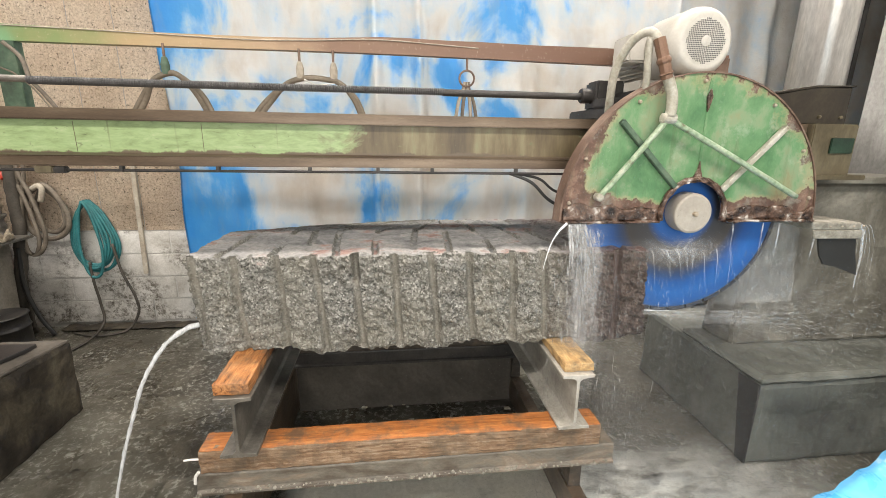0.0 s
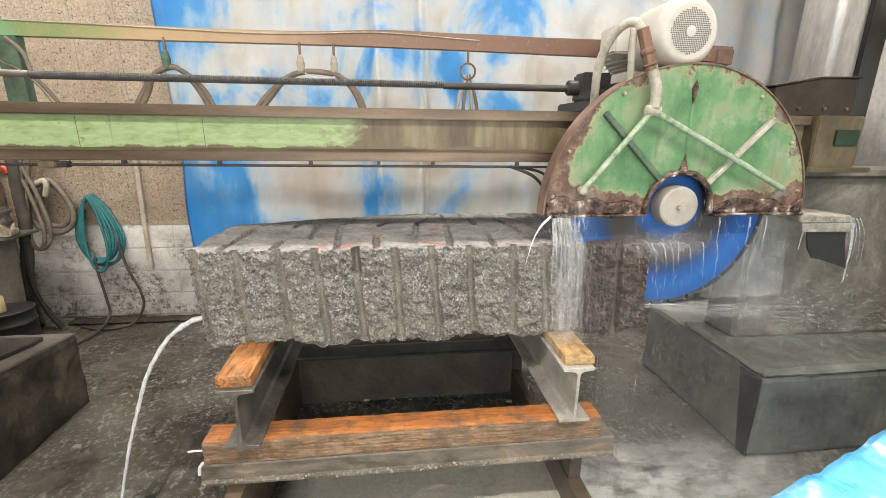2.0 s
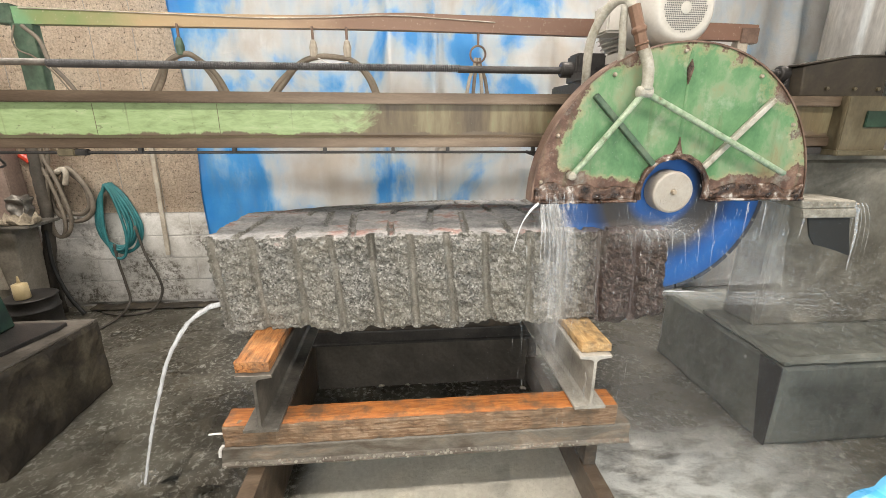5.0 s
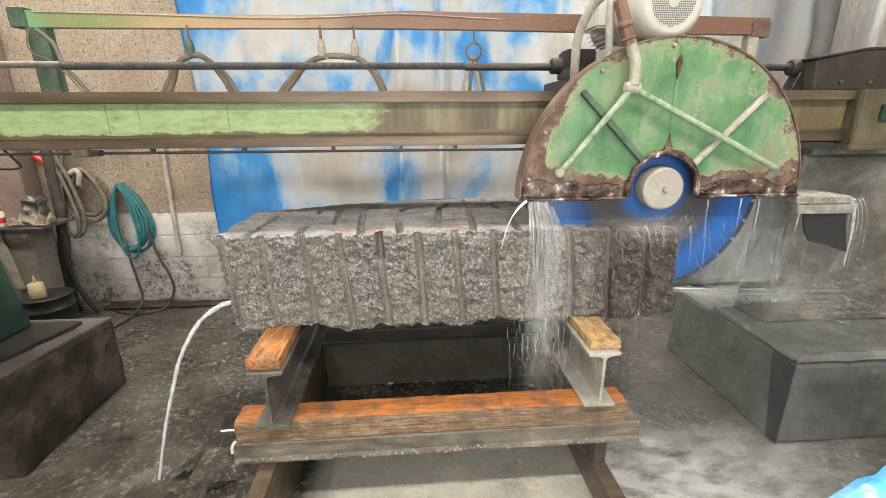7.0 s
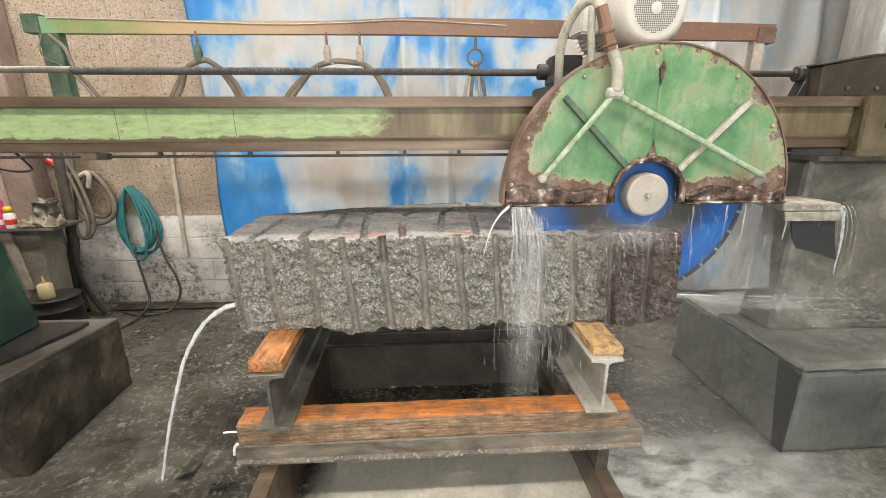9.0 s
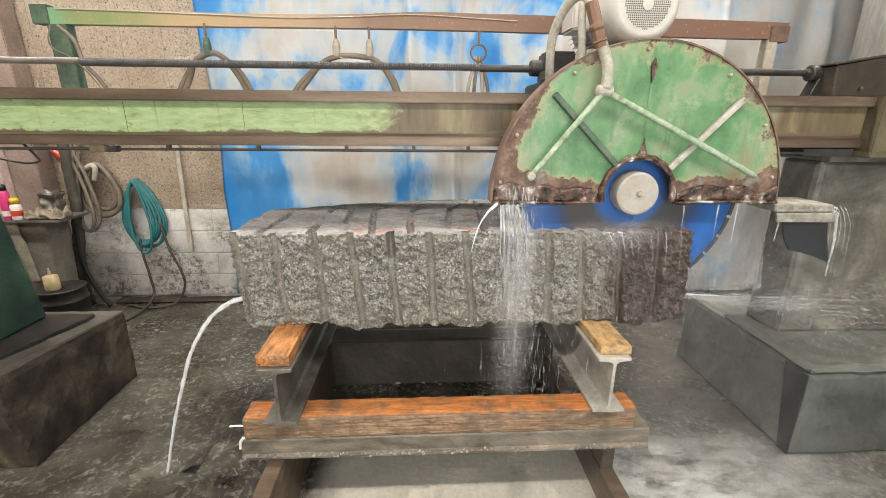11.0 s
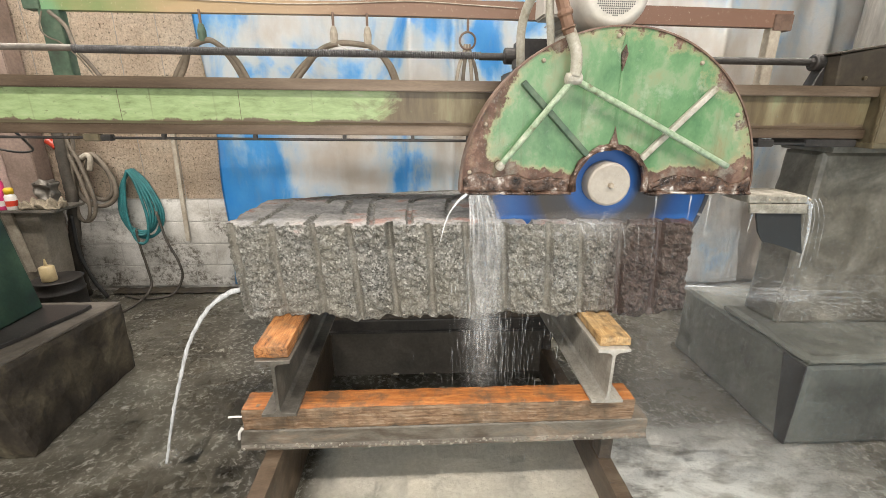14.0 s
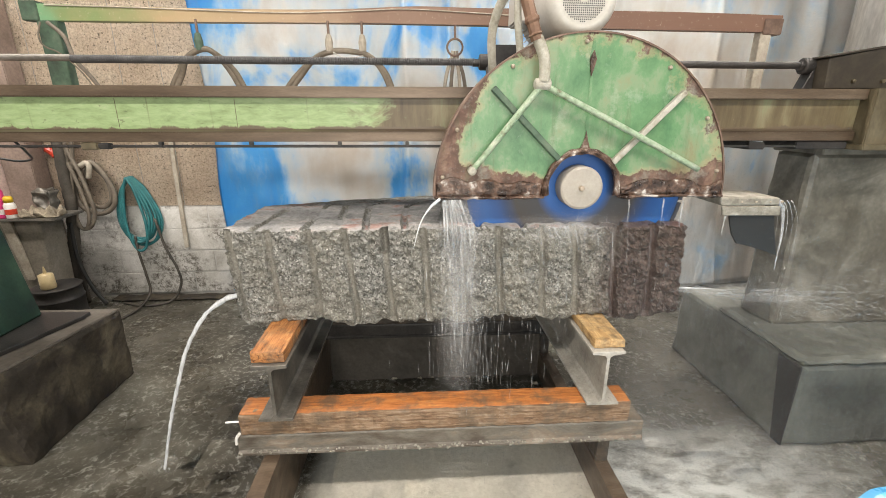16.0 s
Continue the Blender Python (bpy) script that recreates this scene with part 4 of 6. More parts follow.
def girder():
    g = thing("girder", pose(0, 0.2, 1.5), "green and brown steel bridge girder carrying the saw", "girder")
    part("web", box(-3.2, 2.72, 0.03, 0.3, 0.03, 0.19, 0), M["beam"], g, "pale green web worn to brown")
    part("top_flange", box(-3.2, 2.70, 0.0, 0.34, 0.172, 0.215, 0.004), M["flange"], g, "oily brown slideway")
    part("lower_flange", box(-3.2, 2.68, 0.0, 0.34, 0.0, 0.04, 0.004), M["flange"], g, "oily brown slideway")
    bm = prism([(0.0, 0.04), (0.03, 0.05), (0.03, 0.04)], "x", -3.2, 2.68)
    part("fillet", bm, M["flange"], g)
    for x in (-0.455, 0.012):
        part("paint_seam", box(x, x + 0.0018, 0.0292, 0.032, 0.045, 0.168, 0), M["flange"], g)
    part("cable_bar", tube([(-3.0, 0.01, -0.012), (0.0, 0.01, -0.018), (2.5, 0.01, -0.024)], 0.0055), M["dark_steel"], g, "thin dark bar under the girder")
    for x in (-0.3, 0.06, 0.42, 0.7, 0.93, 1.3, 1.7, 2.2):
        part("hanger", box(x, x + 0.014, 0.0, 0.02, -0.022, 0.001, 0.002), M["dark_steel"], g)
    lug = part("limit_switch", box(-0.6, -0.535, -0.005, 0.03, -0.03, -0.002, 0.004), M["casing_tan"], g, "greasy limit switch")
    part("lever", box(-0.535, -0.49, -0.004, 0.025, -0.028, -0.004, 0.004), M["dark_steel"], lug)
    part("cable", tube([(1.28, 0.02, -0.02), (1.38, 0.0, -0.06), (1.47, 0.0, -0.14), (1.62, 0.02, -0.2), (1.8, 0.05, -0.2)], 0.007), M["rubber"], g)
    part("cable", tube([(1.3, 0.02, -0.02), (1.42, 0.02, -0.045), (1.5, 0.01, -0.1), (1.66, 0.02, -0.13)], 0.006), M["rubber"], g)


def screw():
    s = thing("lead_screw", pose(0, 0.4, 1.829), "long dark threaded lead screw above the girder", "lead screw")
    part("plain_end", lathe([(0.0135, -2.9), (0.0135, -0.7)], (0, 0, 0.004), "x", 16), M["pale_steel"], s, "smooth pale grey end")
    # the thread is one turned profile of ridges
    prof, x = [], -0.7
    while x < 1.0:
        prof += [(0.0125, x), (0.0165, x + 0.003), (0.0165, x + 0.0055), (0.0125, x + 0.0082)]
        x += 0.0096
    part("thread", lathe(prof, (0, 0, 0), "x", 12), M["screw"], s)
    part("shaft", lathe([(0.0155, 1.0), (0.0155, 2.56)], (0, 0, -0.003), "x", 16), M["dark_steel"], s)
    b = thing("screw_bearing", pose(2.6, 0.4, 1.716), "oily dark bearing block at the screw's end", "bearing")
    part("housing", lathe([(0.03, -0.07), (0.036, -0.065), (0.036, 0.08), (0.03, 0.085)], (0, 0, 0.108), "x", 24), M["dark_steel"], b)
    part("foot", prism([(-0.07, 0.0), (0.09, 0.0), (0.06, 0.1), (-0.03, 0.1)], "y", -0.03, 0.03, 0.004), M["dark_steel"], b)
    part("nut", lathe([(0.02, -0.085), (0.022, -0.08), (0.022, -0.07)], (0, 0, 0.108), "x", 6), M["dark_steel"], b)


def rail():
    r = thing("hose_rail", pose(0, 0.6, 2.0), "long bent steel rail, green at one end and rusty brown", "rail")
    n = 60
    bm = bmesh.new()
    rows = []
    for i in range(n + 1):
        x = -0.985 + 3.535 * i / n
        # the bar has sagged and twisted
        top = 0.078 - 0.012 * math.sin((x + 1) * 1.7) + 0.012 * math.exp(-((x - 0.75) / 0.25) ** 2) - 0.008 * (x > 1.2) * min(1, (x - 1.2) / 0.3)
        bot = 0.012 + 0.003 * math.sin(x * 2.1) - 0.007 * max(0, (x - 0.6)) * 0.8
        back = 0.04
        rows.append([bm.verts.new((x, y, z)) for y, z in ((0, bot), (0, top), (back, top + 0.004), (back, bot))])
    for a, b in zip(rows, rows[1:]):
        for k in range(4):
            bm.faces.new((a[k], b[k], b[(k + 1) % 4], a[(k + 1) % 4]))
    bm.faces.new(rows[0]), bm.faces.new(rows[-1][::-1])
    part("bar", bm, M["rail"], r)
    part("end_cap", box(-1.01, -0.935, -0.006, 0.05, 0.008, 0.088, 0.003), M["post_green"], r, "green painted end")
    part("end_cap", box(2.46, 2.556, -0.006, 0.05, -0.014, 0.058, 0.003), M["rust"], r, "rusty end")
    part("post", box(-0.955, -0.865, 0.0, 0.05, -0.3, 0.012, 0.003), M["post_green"], r, "chipped green post")
    part("post", box(2.455, 2.51, 0.0, 0.05, -0.3, 0.0, 0.003), M["post_cream"], r, "dirty cream post")
    part("cable", tube([(-0.9, -0.01, 0.0), (-0.84, -0.012, -0.06), (-0.82, -0.01, -0.15), (-0.77, -0.01, -0.22), (-0.72, -0.01, -0.3)], 0.009), M["hose_grey"], r)
    part("cable", tube([(-0.93, -0.012, 0.0), (-0.945, -0.02, -0.06), (-0.93, -0.02, -0.1), (-0.87, -0.02, -0.13), (-0.8, -0.02, -0.2), (-0.74, -0.02, -0.3)], 0.0035), M["hose_tan"], r)
    part("wire", tube([(-0.9, -0.005, 0.07), (-0.6, -0.005, 0.066), (-0.3, -0.005, 0.06), (0.1, -0.005, 0.052), (0.4, -0.005, 0.06), (0.7, -0.005, 0.074), (1.0, -0.005, 0.064), (1.2, -0.005, 0.055)], 0.0026), M["post_cream"], r)
    bkt = single("rail_bracket", box(-1.1, 2.7, 0.54, 0.7, 1.69, 1.712, 0.003), M["flange"], "brown steel shelf at the girder's back carrying the rail posts", "bracket")
    for x, mat in ((-0.256, "post_green"), (0.341, "post_cream"), (0.497, "post_cream")):
        hook = thing("hose_hook", pose(x, 0.6, 2.012), "rusty wire hook with a clamp holding the hose", "hook", "hose hooks")
        part("wire", tube([(0, 0.0, 0.01), (0, 0.0, -0.03), (0, 0.0, -0.07)], 0.006), M["rust"], hook)
        part("clamp", lathe([(0.006, -0.125), (0.017, -0.12), (0.019, -0.08), (0.012, -0.05), (0.006, -0.045)], (0, 0, 0), "z", 12), M[mat], hook)
    h = thing("draped_hose", pose(0, 0.6, 0), "grey rubber hoses draped over the hooks", "hose")
    for dx in (0.0, 0.022):
        part("arch", tube([(-0.44 + dx, 0.02, 1.7), (-0.385 + dx, 0.01, 1.78), (-0.32, 0, 1.86), (-0.25, 0, 1.895), (-0.2, 0.0, 1.885), (-0.14 + dx, 0.01, 1.81), (-0.09 + dx, 0.02, 1.7)], 0.0125), M["hose_tan"], h)
        part("arch", tube([(0.1 + dx, 0.02, 1.7), (0.17 + dx, 0.01, 1.78), (0.27, 0, 1.86), (0.36, 0, 1.893), (0.46, 0, 1.89), (0.53, 0, 1.87), (0.59 + dx * 0.5, 0.0, 1.8), (0.63 + dx * 0.5, 0.02, 1.7)], 0.013), M["hose_tan"], h)
    part("string", tube([(0.36, -0.015, 1.885), (0.42, -0.015, 1.862), (0.5, -0.015, 1.872)], 0.003), M["white"], h)
    sl = thing("sliding_ring", pose(1.145, 0.6, 2.0), "iron ring on a wire holding hanging hose strands", "ring")
    part("wire", tube([(0, 0, 0.01), (0, 0, -0.02), (0, 0, -0.05)], 0.006), M["rust"], sl)
    part("ring", ring_of((0, 0, -0.085), 0.037, 0.005), M["rust"], sl)
    for k, (a, b) in enumerate(((-0.02, -0.055), (-0.005, -0.02), (0.012, 0.03), (0.02, 0.062))):
        part("strand", tube([(a * 0.4, 0.01, -0.1), (a * 0.8, 0.01, -0.14), (a + (b - a) * 0.5, 0.01, -0.2), (b, 0.012, -0.31)], 0.009), M["hose_grey" if k % 2 else "post_cream"], sl)
    return sl


def piers():
    # concrete foot and green standard at the driven end
    p = thing("machine_plinth", pose(0, 0, 0), "concrete machine plinth with near-black brown sides and a paler top", "plinth")
    # near-black brown sides, with a paler grey-brown slab as the top face
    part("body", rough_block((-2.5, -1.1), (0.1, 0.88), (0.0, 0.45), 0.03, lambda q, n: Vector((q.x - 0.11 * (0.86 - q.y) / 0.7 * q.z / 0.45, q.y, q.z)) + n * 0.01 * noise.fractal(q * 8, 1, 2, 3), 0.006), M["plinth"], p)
    part("top", rough_block((-2.5, -1.105), (0.11, 0.875), (0.44, 0.466), 0.03, lambda q, n: Vector((q.x - 0.11 * (0.86 - q.y) / 0.7 * q.z / 0.45, q.y, q.z)) + n * 0.003 * noise.noise(q * 20), 0.004), M["plinth_top"], p, "paler top face")
    single("base_plate", prism([(-2.4, 0.25), (-1.32, 0.3), (-1.2, 0.72), (-1.2, 0.78), (-2.4, 0.8)], "z", 0.467, 0.49, 0.003), M["dark_steel"], "dark steel base plate on the plinth", "plate")
    s = thing("machine_standard", pose(0, 0, 0.49), "dark green tapered cast-iron standard of the saw", "standard")
    part("column", prism([(-2.3, 0.0), (-1.437, 0.0), (-1.496, 0.305), (-1.536, 0.58), (-1.58, 1.01), (-2.3, 1.01)], "y", 0.4, 0.75, 0.012), M["green_iron"], s)
    part("rib", prism([(-1.62, 0.0), (-1.5, 0.0), (-1.6, 0.9), (-1.66, 0.9)], "y", 0.33, 0.41, 0.008), M["green_iron"], s)
    # stained concrete pier and plinth at the other end
    q = thing("concrete_pier", pose(0, 0, 0), "wet grey concrete pier carrying the girder's end", "pier")
    part("shaft", rough_block((2.66, 3.9), (0.35, 0.6), (0.5, 1.44), 0.03, lambda v, n: v + n * 0.012 * noise.fractal(v * 5, 1, 2, 3), 0.012), M["pier"], q)
    part("ledge", box(2.65, 3.6, 0.3, 0.6, 1.43, 1.462, 0.004), M["pier"], q, "projecting concrete ledge")
    d = thing("tank_plinth", pose(0, 0, 0), "wet grey-green concrete plinth below the pier", "plinth")
    part("body", rough_block((2.555, 3.88), (0.02, 1.0), (0.0, 0.475), 0.03, lambda v, n: v + n * 0.010 * noise.fractal(v * 6, 1, 2, 3), 0.008), M["tank"], d)
    part("top_slab", rough_block((2.55, 3.88), (0.012, 0.62), (0.47, 0.508), 0.03, lambda v, n: v + n * 0.009 * noise.fractal(v * 9, 1, 2, 3), 0.008), M["tank"], d)
    # near-black strip laid over the side face next to the front corner
    part("corner_strip", prism([(0.012, 0.02), (0.075, 0.02), (0.15, 0.47), (0.012, 0.47)], "x", 2.542, 2.552, 0.003), M["hole"], d, "black strip at the corner")
    c = thing("end_casing", pose(0, 0.3, 1.464), "oily dark brown steel casing at the girder's end", "casing")
    part("box", prism([(2.58, 0.253), (3.0, 0.253), (3.0, 0.43), (2.8, 0.425), (2.57, 0.385)], "y", 0.0, 0.1, 0.006), M["casing"], c)
    part("cheek", box(2.69, 2.92, -0.14, 0.1, 0.0, 0.252, 0.006), M["casing_tan"], c)
    part("lid", prism([(2.56, 0.386), (2.8, 0.426), (3.01, 0.431), (3.01, 0.439), (2.8, 0.434), (2.56, 0.394)], "y", -0.006, 0.11, 0.002), M["casing"], c)
    part("pocket", box(2.78, 2.9, -0.15, -0.14, 0.12, 0.19, 0.003), M["green_iron"], c, "dark green recessed cover")
    part("weld_strip", box(2.676, 2.695, -0.15, -0.13, 0.0, 0.25, 0.004), M["casing_tan"], c)
    part("foot_plate", box(2.66, 2.98, -0.17, 0.0, -0.001, 0.022, 0.003), M["casing_tan"], c)
    for x in (2.7, 2.84, 2.96):
        part("bolt", lathe([(0.004, -0.012), (0.009, -0.01), (0.009, 0.0)], (x, 0, 0.29), "y", 6), M["casing_tan"], c)
    part("clamp_foot", box(2.2, 2.275, -0.1, 0.1, -0.001, 0.03, 0.004), M["dark_steel"], c)
    part("clamp_foot", box(2.42, 2.66, -0.095, 0.1, -0.001, 0.032, 0.004), M["dark_steel"], c)
    duct = thing("steel_duct", pose(3.66, 1.15, 1.5), "shiny stainless steel vertical duct", "duct")
    part("pipe", lathe([(0.165, 0.0), (0.165, 1.1), (0.168, 1.105), (0.168, 1.125), (0.165, 1.13), (0.165, 2.28)], (0, 0, 0), "z", 40), M["chrome"], duct, smooth=True)
    part("channel", box(0.195, 0.235, -0.05, 0.02, 0.0, 2.28, 0.004), M["dark_steel"], duct, "dark steel upright beside the duct")


def corner_clutter():
    cab = thing("grey_cabinet", pose(0, 0, 0), "dirty brown-grey steel cabinet with things on its top", "cabinet")
    part("body", prism([(-2.62, 0.0), (-2.2, 0.0), (-2.15, 0.83), (-2.62, 0.83)], "y", 1.72, 1.95, 0.01), M["cabinet"], cab)
    part("shelf", box(-2.75, -1.99, 1.66, 1.97, 0.832, 0.852, 0.004), M["steel"], cab)
    part("side_strip", prism([(-2.42, 0.83), (-2.34, 0.83), (-2.29, 0.35), (-2.34, 0.35)], "y", 1.695, 1.718, 0.003), M["post_cream"], cab, "pale leaning strip")
    single("pink_column", box(-3.1, -2.54, 1.9, 2.14, 0.0, 3.7, 0.01), M["pink"], "faded pink painted column", "column")
    single("brown_post", box(-2.535, -2.31, 1.98, 2.14, 0.0, 3.7, 0.006), M["brown_post"], "dull brown square post", "post")
    for x, r, body, cap in ((-2.375, 0.034, "magenta", "dark_steel"), (-2.31, 0.036, "white", "yellow")):
        can = thing("spray_can", pose(x, 1.7, 0.853), f"{body} spray can with a {'yellow' if cap == 'yellow' else 'dark'} cap on the cabinet", "can", "spray cans")
        h = 0.1 if cap == "yellow" else 0.2
        part("can", lathe([(r * 0.95, 0), (r, 0.006), (r, h), (r * 0.7, h + 0.02)], (0, 0, 0), "z", 20), M[body], can, smooth=True)
        part("cap", lathe([(r * 0.8, h + 0.02), (r * 0.8, h + 0.055), (r * 0.5, h + 0.065)], (0, 0, 0), "z", 16), M[cap], can, smooth=True)
        part("label", lathe([(r + 0.001, 0.03), (r + 0.001, 0.07)], (0, 0, 0), "z", 20), M["red" if body == "white" else "white"], can)
    for x0, x1, k in ((-2.26, -2.12, 0), (-2.13, -1.99, 7)):
        glove = rough_block((x0, x1), (1.67, 1.82), (0.854, 0.93), 0.012, lambda p, n: Vector((p.x, p.y, max(0.853, 0.854 + (p.z - 0.854) * (0.25 + 1.5 * abs(noise.noise(Vector((p.x * 20 + k, p.y * 14, 0)))))))) + Vector((0.02 * noise.noise(p * 18), 0.02 * noise.noise(p * 15), 0)), 0.01)
        single("work_glove", glove, M["glove"], "crumpled dirty work glove on the cabinet", "glove", "work gloves", smooth=True)
    bag = rough_block((-2.25, -2.12), (1.83, 1.93), (0.856, 1.04), 0.012, lambda p, n: p + n * 0.045 * noise.noise(p * 16), 0.02)
    single("plastic_bag", bag, M["steel"], "crumpled grey plastic bag on the cabinet", "bag", smooth=True)
    ham = thing("red_handle", pose(-2.22, 2.13, 1.28), "red plastic handled tool hung flat on the wall", "tool")
    part("grip", tube([(-0.06, 0, 0.05), (-0.02, 0, 0.02), (0.0, 0, -0.005)], 0.03), M["red"], ham)
    part("shank", tube([(0.09, 0, -0.02), (0.06, 0, -0.08), (0.07, 0, -0.17)], 0.016), M["rust"], ham)
    buc = thing("bucket", pose(-1.99, 1.52, 0.0), "dark metal drum with a beige oil cup on it", "bucket")
    part("pail", lathe([(0.15, 0.0), (0.155, 0.12), (0.162, 0.125), (0.155, 0.13), (0.155, 0.27), (0.162, 0.275), (0.155, 0.28), (0.15, 0.36), (0.162, 0.365), (0.14, 0.37)], (0, 0, 0), "z", 28), M["dark_steel"], buc, smooth=True)
    cup = part("oil_cup", lathe([(0.045, 0.372), (0.048, 0.38), (0.045, 0.48), (0.02, 0.49)], (0.0, -0.06, 0), "z", 20), M["beige"], buc, "beige oil cup", smooth=True)
    part("spout", lathe([(0.012, 0.49), (0.005, 0.54)], (0.0, -0.06, 0), "z", 10), M["beige"], cup)
    # coiled hoses on the wall
    teal = thing("teal_hose", pose(-1.655, 2.1, 1.1), "coiled teal garden hose hung on the wall", "hose")
    part("nail", tube([(0, -0.05, -0.005), (0, 0.06, -0.005)], 0.006, smooth_path=False), M["rust"], teal)
    for k in range(7):
        w = 0.10 + 0.075 * (k / 6) + random.uniform(-0.02, 0.015)
        h = 0.56 + random.uniform(-0.06, 0.1)
        y = -0.05 + 0.012 * k
        part("coil", tube([(0.0, y, 0.0), (w * 0.55, y, -0.12), (w, y, -h * 0.62), (w * 0.65, y, -h * 0.92), (0, y - 0.01, -h), (-w * 0.7, y, -h * 0.9), (-w, y, -h * 0.6), (-w * 0.6, y, -0.12), (-0.004, y, 0.0)], 0.0115), M["hose_teal"], teal, smooth=True)
    part("tail", tube([(-0.03, -0.05, -0.5), (-0.02, -0.06, -0.66), (0.0, -0.06, -0.85), (0.02, -0.1, -1.02), (0.0, -0.35, -1.085), (-0.12, -0.75, -1.085), (0.06, -0.95, -1.085)], 0.0105), M["hose_dark"], teal, smooth=True)
    part("tail", tube([(0.15, -0.03, -0.35), (0.19, -0.03, -0.6), (0.27, -0.05, -0.8), (0.28, -0.06, -0.95), (0.2, -0.12, -1.08), (0.02, -0.2, -1.085), (-0.2, -0.12, -1.085)], 0.0105), M["hose_dark"], teal, smooth=True)
    grey = thing("grey_hose", pose(-1.92, 2.06, 1.23), "coiled grey rubber hoses hung on the wall", "hose")
    part("coil", tube([(-0.09, 0, -0.04), (0.0, 0, 0.0), (0.06, 0, -0.05), (0.13, 0, -0.2), (0.13, 0, -0.33), (0.06, 0, -0.41), (-0.04, 0, -0.43), (-0.14, 0, -0.37), (-0.17, 0, -0.25), (-0.13, 0, -0.1), (-0.05, 0, -0.02)], 0.019), M["hose_grey"], grey, smooth=True)
    part("coil", tube([(-0.02, 0.03, -0.02), (0.08, 0.03, -0.14), (0.09, 0.03, -0.3), (0.01, 0.03, -0.38), (-0.09, 0.03, -0.34), (-0.11, 0.03, -0.2), (-0.05, 0.03, -0.06), (-0.02, 0.03, -0.02)], 0.018), M["hose_grey"], grey, smooth=True)
    part("pale_end", tube([(-0.06, -0.03, -0.03), (-0.01, -0.03, -0.005), (0.01, -0.03, -0.04), (-0.015, -0.03, -0.13)], 0.02), M["post_cream"], grey, "pale hose end", smooth=True)
    for dx in (0.0, 0.05):
        part("drop", tube([(-0.2 + dx, -0.05, 0.5), (-0.17 + dx, -0.05, 0.13), (-0.1 + dx, -0.06, -0.1), (-0.06 + dx, -0.06, -0.38), (-0.09 + dx * 0.6, -0.06, -0.52), (-0.14, -0.06, -0.54), (-0.19 + dx * 0.5, -0.06, -0.43), (-0.16 + dx * 0.5, -0.05, -0.15), (-0.12 + dx, -0.05, 0.13), (-0.1 + dx, -0.05, 0.5)], 0.015), M["hose_grey"], grey, smooth=True)
    bun = thing("cable_bundle", pose(-2.1, 2.0, 0), "thick dark sheathed cable bundle running down to the floor", "cable")
    part("sheath", tube([(0.0, 0, 1.8), (0.015, 0, 1.36), (0.005, 0, 1.1), (0.0, 0.0, 0.9), (-0.05, 0, 0.6), (-0.085, 0, 0.42), (-0.09, 0, 0.02)], 0.042, wobble=0.3), M["hose_dark"], bun, smooth=True)
    part("cable", tube([(-0.02, -0.03, 0.75), (-0.03, -0.04, 0.45), (0.03, -0.05, 0.2), (0.12, -0.05, 0.015)], 0.016), M["rubber"], bun, smooth=True)
    single("foot_kerb", rough_block((-2.0, -0.6), (2.02, 2.14), (0.0, 0.035), 0.03, lambda p, n: p + n * 0.012 * noise.fractal(p * 9, 1, 2, 3), 0.008), M["plinth"], "dark dirt ridge along the wall's foot", "dirt", kind="structure")
    wire = thing("drooping_cable", pose(0, 0, 0), "thin dark cable drooping below the girder", "cable")
    part("cable", tube([(-1.75, 0.9, 1.42), (-1.5, 0.9, 1.36), (-1.35, 0.85, 1.37), (-1.2, 0.65, 1.43), (-1.12, 0.5, 1.5)], 0.006), M["rubber"], wire)


def cover():
    """The tarpaulin over a low stack beside the camera."""
    bm = rough_block((1.72, 3.3), (-1.6, -0.8), (0.0, 0.6), 0.025, lambda p, n: Vector((p.x, p.y + 0.34 * (p.x - 1.8), p.z)) + n * (0.02 * noise.noise(p * 5) + 0.008 * noise.noise(p * 17)), 0.02)
    single("tarpaulin_cover", bm, M["blue_cover"], "wet blue tarpaulin drawn over something low", "tarpaulin", smooth=True)
    return bpy.data.objects["tarpaulin_cover"]


